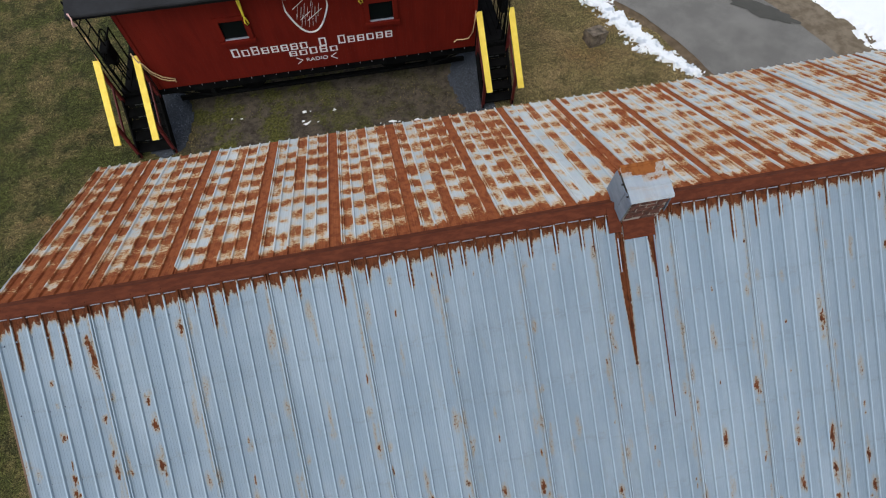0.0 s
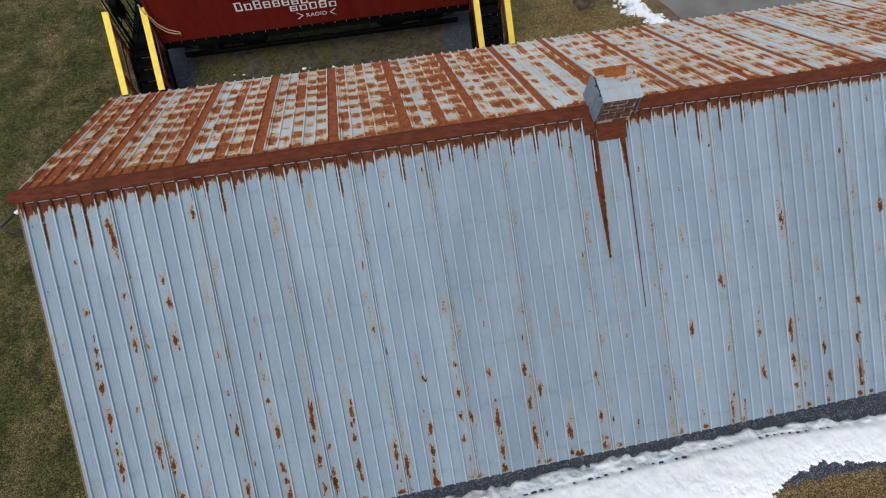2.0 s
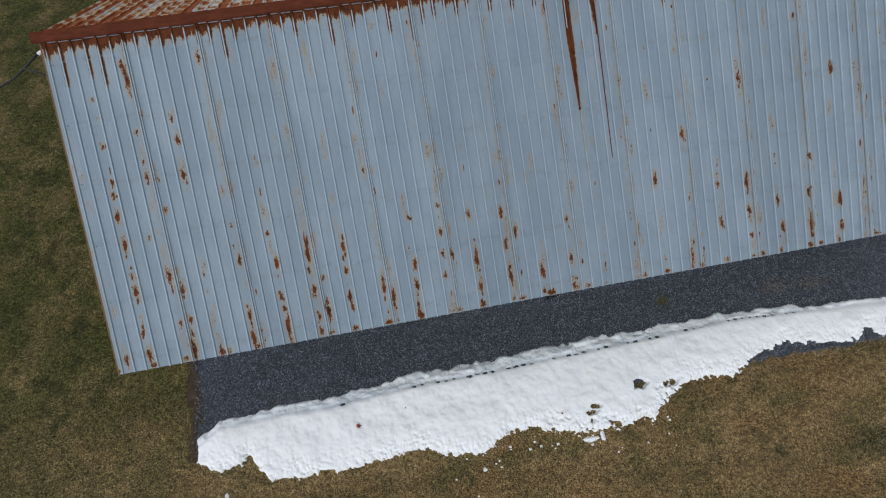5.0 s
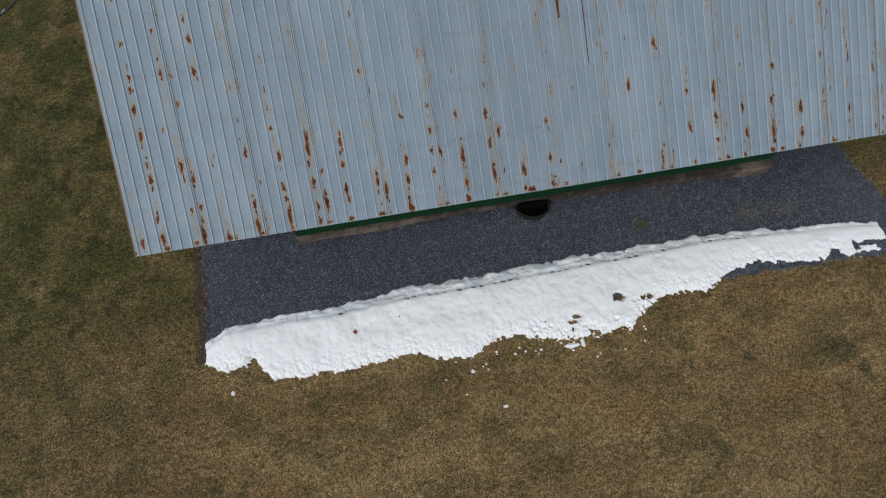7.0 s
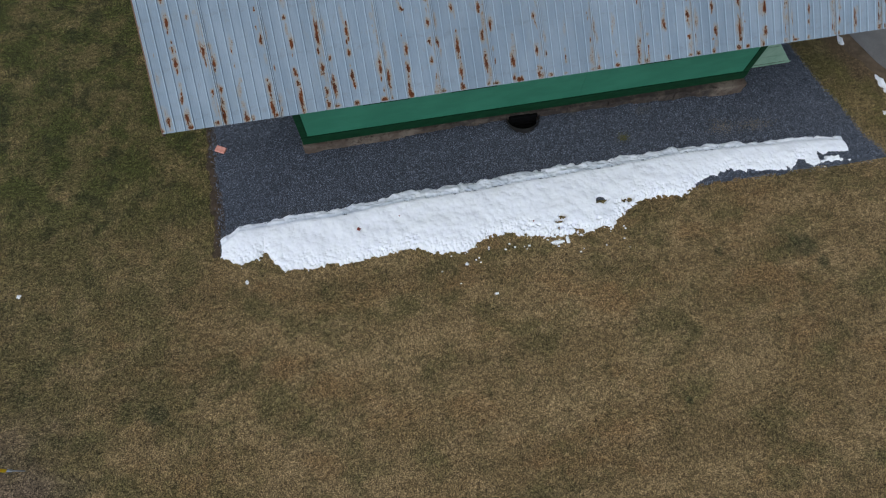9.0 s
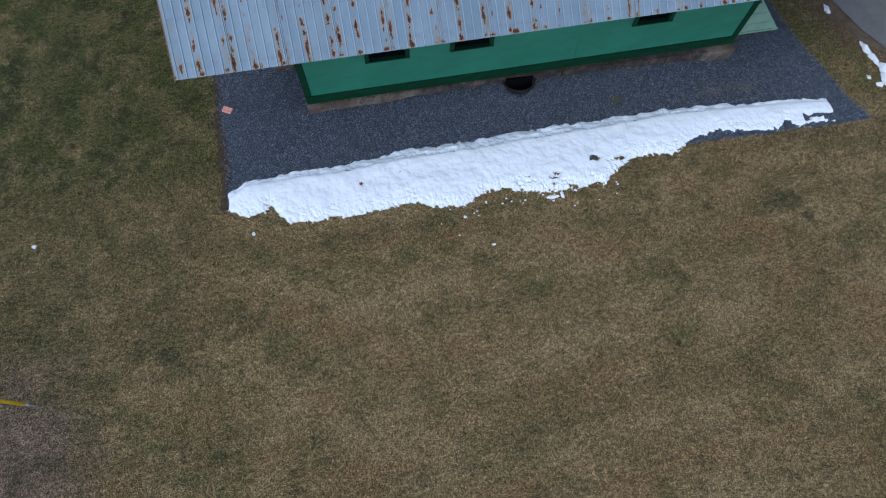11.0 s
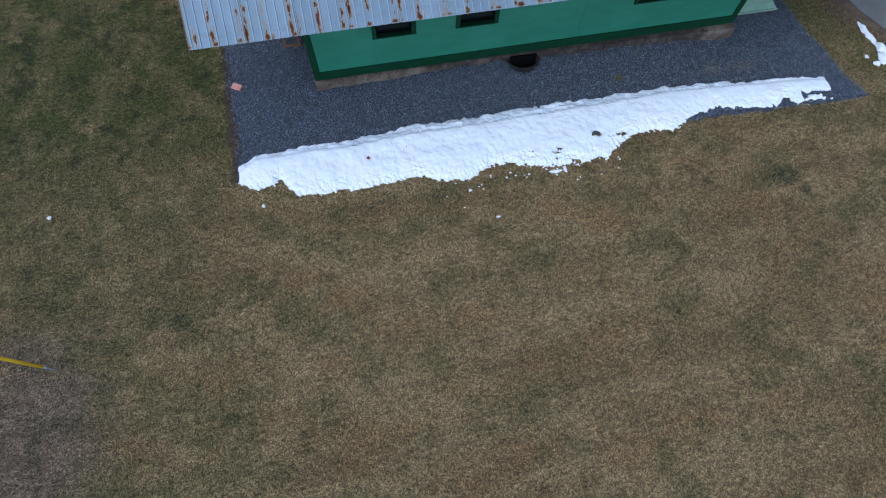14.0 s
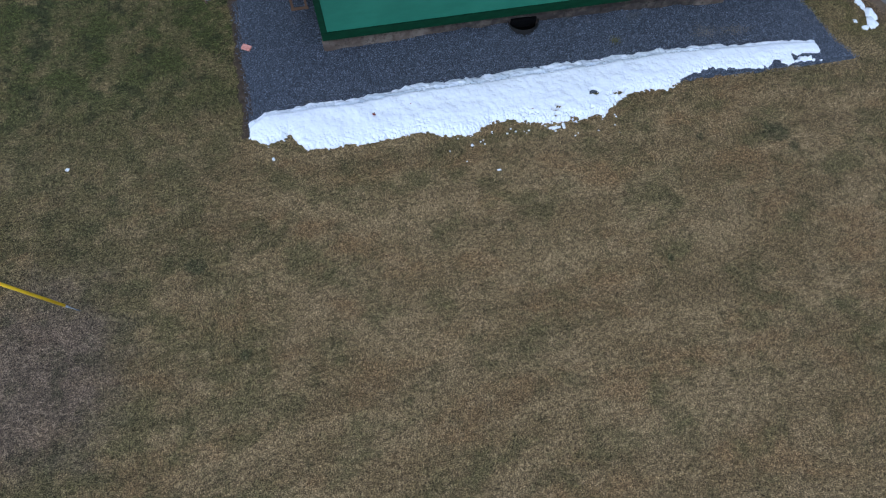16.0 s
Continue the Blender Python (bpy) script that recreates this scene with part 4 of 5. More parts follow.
# chimney base flashing
fl = lambda y: EZ + (RZ - EZ) * (y - EY) / (RX - EY)
part("flashing", prism([(3.355, fl(3.355) + 0.034), (3.60, fl(3.60) + 0.046), (3.60, fl(3.60) + 0.040), (3.355, fl(3.355) + 0.028)], "x", 6.735, 7.115), RUST, roof, "rusted flashing below the chimney")
part("flashing", prism([(3.44, fl(3.44) + 0.036), (3.70, RZ + 0.045), (3.70, RZ + 0.039), (3.44, fl(3.44) + 0.030)], "x", 6.570, 6.715), RUST, roof)
part("lap_edge", prism([(1.5, fl(1.5) + 0.008), (3.30, fl(3.30) + 0.020), (3.30, fl(3.30) + 0.002), (1.5, fl(1.5) - 0.004)], "x", 7.083, 7.091), RUST, roof, "rusted raw edge of a patched sheet")
# grey strip added beside the rusted edge as a highlight line
part("lap_edge", prism([(2.0, fl(2.0) + 0.006), (3.50, fl(3.50) + 0.014), (3.50, fl(3.50) + 0.002), (2.0, fl(2.0) - 0.004)], "x", 7.096, 7.114), GREYMETAL, roof)
part("sheet_fragment", prism([(3.05, fl(3.05) + 0.030), (3.38, fl(3.38) + 0.034), (3.38, fl(3.38) + 0.026), (3.05, fl(3.05) + 0.024)], "x", 6.655, 6.667), STEEL, roof, "pale torn sliver of sheet metal")

# walls: openings go through
WINS = ((3.17, 4.14), (5.04, 6.01), (9.23, 10.18))
WZ0, WZ1, TOP = 1.43, 2.55, 3.55
bm = bmesh.new()
cuts = [WX0] + [v for w in WINS for v in w] + [WX1]
for i in range(0, len(cuts), 2):
    box(bm, cuts[i], cuts[i + 1], WY0, WY0 + 0.15, 0.36, TOP)
for a, b in WINS:
    box(bm, a, b, WY0, WY0 + 0.15, 0.36, WZ0)
    box(bm, a, b, WY0, WY0 + 0.15, WZ1, TOP)
wall = part("wall", bm, GREEN, depot, "wall painted mid green")
for nm, args in (("wall", (WX0, WX0 + 0.15, WY0 + 0.15, WY1, 0.36, TOP)), ("wall", (WX1 - 0.15, WX1, WY0 + 0.15, WY1, 0.36, TOP)), ("wall", (WX0 + 0.15, WX1 - 0.15, WY1 - 0.15, WY1, 0.36, TOP))):
    part(nm, block(*args, None, 0), GREEN, depot)
for x in (WX0, WX1 - 0.15):
    part("gable", prism([(WY0 + 0.2, TOP), (WY1 - 0.2, TOP), (RX, RZ - 0.2)], "x", x, x + 0.15), GREEN, depot)
# floor and soffit coloured near-black in place of indoor shade
part("floor", block(WX0 + 0.15, WX1 - 0.15, WY0 + 0.15, WY1 - 0.15, 0.36, 0.46, None, 0), DARK, depot)
part("soffit", block(WX0 + 0.15, WX1 - 0.15, WY0 + 0.15, WY1 - 0.15, TOP - 0.1, TOP, None, 0), DARK, depot)
# thin boarding on the south wall in two sheets with a hairline joint
for lo, hi, wins in ((WX0 + 0.12, 8.05, WINS[:2]), (8.055, WX1 - 0.12, WINS[2:])):
    e = [lo] + [v for w in wins for v in w] + [hi]
    for i in range(0, len(e), 2):
        part("wall_board", block(e[i], e[i + 1], WY0 - 0.012, WY0 - 0.001, 0.61, 2.95, None, 0), GREEN, wall)
    for a, b in wins:
        part("wall_board", block(a, b, WY0 - 0.012, WY0 - 0.001, 0.61, WZ0 - 0.012, None, 0), GREEN, wall)
        part("wall_board", block(a, b, WY0 - 0.012, WY0 - 0.001, WZ1, 2.95, None, 0), GREEN, wall)
part("skirt_board", block(WX0 - 0.03, WX1 + 0.03, WY0 - 0.045, WY0 - 0.001, 0.37, 0.61), DKGREEN, depot, "dark green skirt board")
part("skirt_board", block(WX0 - 0.032, WX0 - 0.001, WY0, WY1, 0.37, 0.61), DKGREEN, depot)
part("skirt_board", block(WX1 + 0.001, WX1 + 0.032, WY0, WY1, 0.37, 0.61), DKGREEN, depot)
for x0, x1 in ((WX0 - 0.03, WX0 + 0.12), (WX1 - 0.12, WX1 + 0.03)):
    part("corner_board", block(x0, x1, WY0 - 0.032, WY0 - 0.0, 0.615, TOP), DKGREEN, depot, "dark green corner board")
for x0, x1 in ((WX0 - 0.03, WX0), (WX1, WX1 + 0.03)):
    part("corner_board", block(x0, x1, WY0 + 0.001, WY0 + 0.13, 0.615, TOP), DKGREEN, depot)

# foundation: rough, uneven masonry
def rough_block(x0, x1, y0, y1, z0, z1, seed, amp=0.035):
    bm = block(x0, x1, y0, y1, z0, z1, None, 0)
    cuts = max(2, int((x1 - x0) / 0.08))
    bmesh.ops.subdivide_edges(bm, edges=[e for e in bm.edges if abs(e.verts[0].co.x - e.verts[1].co.x) > 0.01], cuts=cuts)
    bmesh.ops.subdivide_edges(bm, edges=[e for e in bm.edges if abs(e.verts[0].co.z - e.verts[1].co.z) > 0.1], cuts=4)
    for v in bm.verts:
        v.co.y += amp * 2 * (float(fbm(seed, v.co.x * 5, v.co.z * 7)) - 0.5)
        v.co.z += amp * (float(fbm(seed + 5, v.co.x * 3, v.co.y * 7)) - 0.5)
    return bm


x = WX0 - 0.05
k = 0
while x < WX1 + 0.03:
    w = 0.55 + 0.9 * float(vnoise(121, k * 1.7, 3.3))
    e = min(x + w, WX1 + 0.05)
    if e > WX1 - 0.3:
        e = WX1 + 0.05
    part("foundation_stone", rough_block(x, e - 0.006, WY0 - 0.065 - float(np.interp(x, (2, 6.5, 9, 11, 12), (0, 0.01, 0.06, 0.12, 0.17))) - 0.03 * float(vnoise(122, k * 2.3, 1)), WY0 + 0.2, -0.08, 0.362, 130 + k, 0.05), STONE, depot, "stained tan masonry footing")
    x = e
    k += 1
for x0 in (WX0 - 0.05, WX1 - 0.2):
    part("foundation_stone", rough_block(x0, x0 + 0.25, WY0 + 0.21, WY1, -0.08, 0.362, 150), STONE, depot)


def window(a, b, z0, z1, y, depth=0.10):
    w = new("window")
    f = part("window_frame", box(box(block(a, a + 0.09, y - 0.04, y + depth, z0, z1, None, 0), b - 0.09, b, y - 0.04, y + depth, z0, z1), a + 0.09, b - 0.09, y - 0.04, y + depth, z1 - 0.09, z1), DKGREEN)
    s = part("window_sill", block(a - 0.005, b + 0.005, y - 0.05, y + depth, z0 - 0.012, z0 + 0.02), DKGREEN)
    i0, i1, m = a + 0.09, b - 0.09, (z0 + z1) / 2
    sash = part("sash", box(box(box(block(i0, i1, y + 0.05, y + 0.085, z0, z0 + 0.06, None, 0), i0, i1, y + 0.05, y + 0.085, m - 0.02, m + 0.02), i0, i0 + 0.045, y + 0.05, y + 0.085, z0 + 0.06, z1 - 0.09), i1 - 0.045, i1, y + 0.05, y + 0.085, z0 + 0.06, z1 - 0.09), BLACK)
    p1 = part("pane", block(i0 + 0.045, i1 - 0.045, y + 0.066, y + 0.070, z0 + 0.06, m - 0.02, None, 0), GLASS)
    p2 = part("pane", block(i0 + 0.045, i1 - 0.045, y + 0.066, y + 0.070, m + 0.02, z1 - 0.09, None, 0), GLASS)
    for o in (f, s, sash, p1, p2):
        o.parent = w
    w.parent = depot
    w["label"] = "dark green framed sash window with dark glass"
    return w


for a, b in WINS:
    window(a, b, WZ0, WZ1, WY0 - 0.012)

# chimney: bricks in courses, sheet-metal wrap and lid
chim = thing("chimney", "short brick chimney with rusty sheet-metal lid and side wrap", "chimney")
CX0, CX1, CY0, CY1, CT = 6.73, 7.16, 3.53, 3.93, 5.79
part("core", block(CX0 + 0.005, CX1 - 0.005, CY0 + 0.003, CY1 - 0.012, 4.9, CT - 0.01, None, 0), MORTAR, chim, "crumbling mortar")
bl, bh = 0.2, 0.062
bmesh_cache = {}


def brick_mesh(w, d):
    key = (round(w, 3), round(d, 3))
    if key not in bmesh_cache:
        me = bpy.data.meshes.new("brick")
        b = block(-w / 2, w / 2, -d / 2, d / 2, -0.0245, 0.0245, None, 0.004)
        b.to_mesh(me)
        b.free()
        me.materials.append(BRICK)
        bmesh_cache[key] = me
    return bmesh_cache[key]


for c in range(13):
    z = CT - 0.04 - c * bh
    for side in range(3):
        run = CX1 - CX0 if side == 0 else CY1 - CY0
        x = 0.0 if c % 2 == 0 else -0.1
        while x < run - 0.02:
            a, b = max(x, 0) + 0.007, min(x + bl, run) - 0.007
            x += bl
            if b - a < 0.03 or (side == 0 and RNG.random() < 0.05):
                continue
            ob = part("brick", brick_mesh(b - a, 0.05), BRICK, chim)
            mid = (a + b) / 2
            j = RNG.uniform(-0.006, 0.006)
            ob.matrix_basis = pose(CX0 + mid, CY0 + 0.02 + j, z) if side == 0 else pose(CX1 - 0.02 + j, CY0 + mid, z, 0, 0, 90) if side == 1 else pose(CX0 + mid, CY1 - 0.02, z)

# lid of three bent strips, falling slightly to the south
def field_mesh(bm_points, name, mat, rust_fn):
    P = np.array(bm_points)
    return part(name, grid_mesh(name, P, smooth=False, rust=rust_fn(P)), mat, chim)


u = np.linspace(0, 1, 24)
rows = []
for v, lift in ((-0.05, -0.03), (0.0, 0.0), (0.30, 0.004), (0.31, 0.016), (0.33, 0.016), (0.34, 0.003), (0.62, 0.004), (0.63, 0.018), (0.65, 0.018), (0.66, 0.003), (0.92, 0.006), (0.93, 0.022), (1.0, 0.026), (1.03, -0.02)):
    rows.append(np.stack([CX0 - 0.035 + (CX1 - CX0 + 0.07) * u, 0 * u + CY0 + 0.005 + (CY1 - CY0 + 0.02) * v, 0 * u + CT + lift + 0.05 * v], -1))
rows = [np.array(r) for r in rows]
fine = []
for a, b in zip(rows[:-1], rows[1:]):
    for k in range(4):
        fine.append(a + (b - a) * k / 4)
fine.append(rows[-1])
lid = field_mesh(fine, "lid", LIDMETAL, lambda P: np.clip(np.where((P[..., 1] > CY0 + 0.30) & (P[..., 1] < CY0 + 0.44), 0.95 - 0.5 * (vnoise(141, P[..., 0] * 9, P[..., 1] * 12) > 0.72), 0.55 * (vnoise(142, P[..., 0] * 9, P[..., 1] * 22) + np.where((P[..., 0] > 6.90) & (P[..., 1] > CY0 + 0.20), 0.45, -0.25))), 0, 1))
lid["label"] = "sheet-metal lid streaked with orange rust"
mod = lid.modifiers.new("thickness", "SOLIDIFY")
mod.thickness = 0.006
wrap = bmesh.new()
for k in range(3):
    y0 = CY0 - 0.03 + k * 0.15
    pts = [(CX0 - 0.045, CT - 0.0), (CX0 - 0.050, CT - 0.02), (CX0 - 0.058, CT - 0.30), (CX0 - 0.064, CT - 0.35), (CX0 - 0.056, CT - 0.35), (CX0 - 0.050, CT - 0.30), (CX0 - 0.042, CT - 0.02), (CX0 - 0.038, CT)]
    other = prism([(x - 0.006 * (k % 2), z) for x, z in pts], "y", y0, y0 + 0.147)
    tmp = bpy.data.meshes.new("tmp")
    other.to_mesh(tmp)
    other.free()
    wrap.from_mesh(tmp)
    bpy.data.meshes.remove(tmp)
part("side_wrap", wrap, GREYMETAL, chim, "grey folded sheet-metal wrap on one side")
part("side_wrap", prism([(CX1 + 0.03, CT - 0.02), (CX1 + 0.034, CT), (CX1 + 0.07, CT - 0.38), (CX1 + 0.06, CT - 0.38)], "y", CY0 + 0.02, CY1), GREYMETAL, chim)
for y in (CY0 + 0.06, CY0 + 0.22):
    part("bolt", tube([(CX0 - 0.045, y, CT + 0.01), (CX0 - 0.065, y, CT + 0.008)], 0.011, 8), CABLE, chim)

# ---- cellar bulkhead, window well and small things by the building ----
bulk = thing("cellar_bulkhead", "pale green boarded cellar bulkhead against the station wall", "bulkhead")
part("footing", block(WX1 + 0.04, 13.90, 1.84, 3.3, -0.05, 0.07), STONE, bulk)
for y0, out in ((1.835, 1), (3.265, -1)):
    for z0, z1 in ((0.118, 0.350), (0.376, 0.690), (0.716, 1.02)):      # gaps between boards stand in for lap shadow lines
        bm = prism([(WX1 + 0.04, z0), (13.90 - 0.98 * z0, z0), (13.90 - 0.98 * z1, z1), (WX1 + 0.04, z1)], "y", min(y0, y0 + 0.022 * out), max(y0, y0 + 0.022 * out))
        for v in bm.verts:
            v.co.y += out * 0.010 * (v.co.z - z0) / (z1 - z0)
        part("side_board", bm, PALEGREEN, bulk)
# black fill seen through the gaps, painting those shadow lines
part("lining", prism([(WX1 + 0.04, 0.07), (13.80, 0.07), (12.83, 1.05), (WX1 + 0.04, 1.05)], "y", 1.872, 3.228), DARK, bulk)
part("lid", beam((13.868, 2.55, 0.064), (12.738, 2.55, 1.214), 1.40, 0.04), PALEGREEN, bulk)
part("base_trim", block(WX1 + 0.04, 13.88, 1.815, 1.834, 0.06, 0.115), PALEGREEN, bulk)

well = thing("window_well", "black corrugated steel window well sunk in gravel", "window well")
bm = bmesh.new()
ring = []
for i in range(33):
    a = math.pi + i * math.pi / 32
    ring.append([bm.verts.new((6.76 + 1.04 * r * math.cos(a), 1.28 + 0.95 * r * math.sin(a), z)) for r, z in ((0.370, 0.26), (0.385, 0.26), (0.392, 0.0), (0.378, 0.0), (0.370, 0.09), (0.362, 0.18))])
for a, b in zip(ring[:-1], ring[1:]):
    for j in range(6):
        bm.faces.new((a[j], a[(j + 1) % 6], b[(j + 1) % 6], b[j]))
part("rim", bm, WELL, well)
# black half disc: the shade of a deep well, painted on a shallow floor
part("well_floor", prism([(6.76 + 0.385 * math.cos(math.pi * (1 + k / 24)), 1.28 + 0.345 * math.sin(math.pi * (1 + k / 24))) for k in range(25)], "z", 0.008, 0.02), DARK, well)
part("grating_bar", block(6.52, 7.00, 1.14, 1.17, 0.14, 0.17), BLACK, well)

# solid black block paints the shade of the cellar opening
part("cellar_window", block(6.42, 7.08, 1.185, 1.26, 0.0, 0.355), DARK, depot, "cellar window in the footing, its shade painted black")
# small wooden frame against the west wall
bench = thing("wooden_step", "small weathered wooden step beside the wall", "step")
for x in (1.03, 1.38):
    for y in (2.84, 3.36):
        part("leg", block(x - 0.03, x + 0.03, y - 0.03, y + 0.03, 0, 0.40), WOOD, bench)
for y in (2.84, 3.36):
    part("rail", block(0.98, 1.43, y - 0.045, y - 0.032, 0.04, 0.13), WOOD, bench)
for k in range(4):
    part("tread_board", block(1.22 + 0.0, 1.46, 2.80 + 0.155 * k, 2.945 + 0.155 * k, 0.402, 0.43), WOOD, bench)

brickbat = part("loose_brick", block(-0.115, 0.115, -0.075, 0.075, 0, 0.06, pose(-0.22, 1.77, 0.012, 0, 4, -28), 0.008), PINKBRICK)
tagged(brickbat, "loose pinkish brick lying at the gravel's edge", "brick")


def rock(name, sx, sy, sz, at, turn, mat, seed, label):
    bm = bmesh.new()
    bmesh.ops.create_cube(bm, size=1)
    bmesh.ops.subdivide_edges(bm, edges=list(bm.edges), cuts=5, use_grid_fill=True)
    for v in bm.verts:
        n = noise.noise(v.co * 2.3 + Vector((seed, 0, 0)))
        v.co *= 1 + 0.11 * n
        v.co.x, v.co.y, v.co.z = v.co.x * sx, v.co.y * sy, (v.co.z + 0.5) * sz * (1 - 0.22 * (v.co.y))
    ob = part(name, bm, mat)
    ob.matrix_basis = pose(*at, 0, 0, turn)
    return tagged(ob, label, "stone")


rock("stone_block", 0.48, 0.42, 0.38, (10.64, 11.88, -0.02), 12, ROCK, 3, "rough-hewn grey-brown stone block on the lawn")


def leaf(x, y, z, s, turn):
    bm = bmesh.new()
    c = bm.verts.new((0, 0, 0.01 * s / 0.05))
    ring = []
    for k in range(12):
        a = k * math.tau / 12
        r = s * (0.55 + 0.45 * (k % 2)) * (1 + 0.3 * math.cos(a))
        ring.append(bm.verts.new((r * math.cos(a), r * math.sin(a), 0.004 * (k % 3))))
    for k in range(12):
        bm.faces.new((c, ring[k], ring[(k + 1) % 12]))
    ob = part("dead_leaf", bm, LEAF)
    ob.matrix_basis = pose(x, y, z, 8, 5, turn)
    return tagged(ob, "curled reddish dead leaf on the snow", "leaf")


leaf(2.62, -0.86, 0.135, 0.055, 40)
leaf(3.52, -0.70, 0.13, 0.02, 10)
leaf(6.35, -1.35, 0.12, 0.025, 70)

# guy guard: yellow sleeve over a wire that is anchored in the lawn
guy = thing("guy_wire", "steel guy wire with a bright yellow plastic guard", "guy wire")
G0, GD = Vector((-3.85, -4.44, -0.05)), Vector((-0.21, 0.045, 1.0)).normalized()
part("anchor_rod", tube([G0, G0 + GD * 0.36], 0.012, 8), STEEL, guy)
part("wire", tube([G0 + GD * 0.30, G0 + GD * 3.2], 0.006, 6), STEEL, guy)
part("guard", tube([G0 + GD * 0.41, G0 + GD * 2.75], 0.030, 12), GUARD, guy, "bright yellow plastic guard")
part("clamp", tube([G0 + GD * 0.28, G0 + GD * 0.37], 0.022, 8), STEEL, guy)

# service cable at the west gable
drop = thing("service_cable", "black service cable with white insulator at the gable peak", "cable")
part("insulator", tube([(X0 - 0.03, 3.63, 5.28), (X0 - 0.06, 3.62, 5.27), (X0 - 0.09, 3.61, 5.26)], 0.022, 10), WHITEPORC, drop)
part("bracket", tube([(X0 + 0.10, 3.65, 5.21), (X0 - 0.04, 3.63, 5.275)], 0.012, 8), STEEL, drop)
A, B = Vector((X0 - 0.09, 3.60, 5.25)), Vector((-4.3, 2.46, 3.37))
part("cable", tube([A.lerp(B, k / 20) + Vector((0, 0.02 * math.sin(k * 2.1), 0.02 * math.cos(k * 2.1))) for k in range(21)], 0.015, 8), CABLE, drop)
part("cable", tube([A.lerp(B, k / 20) + Vector((0, -0.02 * math.sin(k * 2.1), -0.02 * math.cos(k * 2.1))) for k in range(5, 21)], 0.009, 8), STEEL, drop)
part("drip_loop", tube([(X0 + 0.06, 3.40, 5.05), (X0 - 0.05, 3.40, 5.07), (X0 - 0.12, 3.43, 5.11), A.lerp(B, 0.06)], 0.012, 8), CABLE, drop)

# ---- the railway car ----
car = thing("caboose", "dark red wooden caboose with black roof and white lettering", "caboose")
KX0, KX1, KY, KN, KB, KT = -0.63, 6.96, 11.12, 14.0, 1.14, 3.56
part("body", block(KX0 + 0.03, KX1 - 0.03, KY + 0.03, KN, KB + 0.02, KT, None, 0), CAR_RED, car)
KW = ((1.29, 1.81), (4.50, 5.03))
KZ0, KZ1 = 2.27, 2.74
bw = 0.0834
cache = {}


def board(z0, z1):
    if (z0, z1) not in cache:
        me = bpy.data.meshes.new("board")
        b = block(-bw / 2 + 0.0002, bw / 2 - 0.0002, 0, 0.026, z0, z1, None, 0.0012)
        b.to_mesh(me)
        b.free()
        me.materials.append(CAR_RED)
        cache[z0, z1] = me
    return cache[z0, z1]


for k in range(91):
    x = KX0 + bw * (k + 0.5)
    cut = any(a - 0.02 < x < b + 0.02 for a, b in KW)
    for z0, z1 in (((KB, KZ0), (KZ1, KT)) if cut else ((KB, KT),)):
        part("board", board(z0, z1), CAR_RED, car).matrix_basis = pose(x, KY - 0.0004 * (k % 3), 0)
part("corner_post", block(KX0 - 0.02, KX0 + 0.06, KY - 0.02, KY + 0.05, KB, KT), CAR_RED, car)
part("corner_post", block(KX1 - 0.06, KX1 + 0.02, KY - 0.02, KY + 0.05, KB, KT), CAR_RED, car)
for a, b in KW:
    w = part("window", box(box(box(block(a - 0.10, a, KY - 0.05, KY + 0.03, KZ0, KZ1 + 0.10, None, 0), b, b + 0.10, KY - 0.05, KY + 0.03, KZ0, KZ1 + 0.10), a, b, KY - 0.05, KY + 0.03, KZ1, KZ1 + 0.10), a - 0.13, b + 0.13, KY - 0.09, KY + 0.03, KZ0 - 0.10, KZ0 - 0.02), CAR_RED, car, "red framed square window")
    part("pane", block(a, b, KY + 0.012, KY + 0.018, KZ0, KZ1, None, 0), GLASS, w)
    part("sill", block(a - 0.01, b + 0.01, KY - 0.03, KY + 0.02, KZ0 - 0.02, KZ0 + 0.004), STEEL, w, "pale weathered sill")
# roof: shallow barrel with rolled eaves
prof = []
for k in range(25):
    y = 10.80 + (14.32 - 10.80) * k / 24
    prof.append((y, 3.53 + 0.36 * (1 - ((y - 12.56) / 1.76) ** 2)))
prof = [(10.80, 3.47), (10.785, 3.50)] + prof + [(14.32, 3.47)] + [(y, z - 0.07) for y, z in prof[::-1]]
part("roof", prism(prof, "x", -1.30, 7.72), ROOFBLACK, car, "black tarred barrel roof")
part("gutter_strip", block(-1.28, 7.70, 10.795, 10.83, 3.42, 3.465), BLACK, car)
bm = bmesh.new()
for k in range(52):
    x = KX0 + 0.1 + k * 0.145
    box(bm, x - 0.007, x + 0.007, KY - 0.035, KY - 0.004, 3.30, 3.32)
    if k % 2 == 0:
        box(bm, x - 0.005, x + 0.005, KY - 0.02, KY, KB - 0.04, KB - 0.01)
tagged(part("nails", bm, STEEL, car), kind="stuff")
part("side_sill", block(KX0 - 0.9, KX1 + 0.9, KY + 0.10, KY + 0.25, 0.86, KB - 0.01), BLACK, car)
part("underframe", block(KX0 - 0.1, KX1 + 0.1, KY + 0.3, KN - 0.3, 0.90, KB), BLACK, car)
part("queen_post", block(5.82, 5.92, KY + 0.14, KY + 0.22, 0.55, 0.87), BLACK, car)
part("queen_post", block(0.40, 0.50, KY + 0.14, KY + 0.22, 0.55, 0.87), BLACK, car)
part("truss_rod", tube([(-0.6, KY + 0.18, 0.88), (0.45, KY + 0.18, 0.56), (5.87, KY + 0.18, 0.56), (6.9, KY + 0.18, 0.88)], 0.015, 8), BLACK, car)
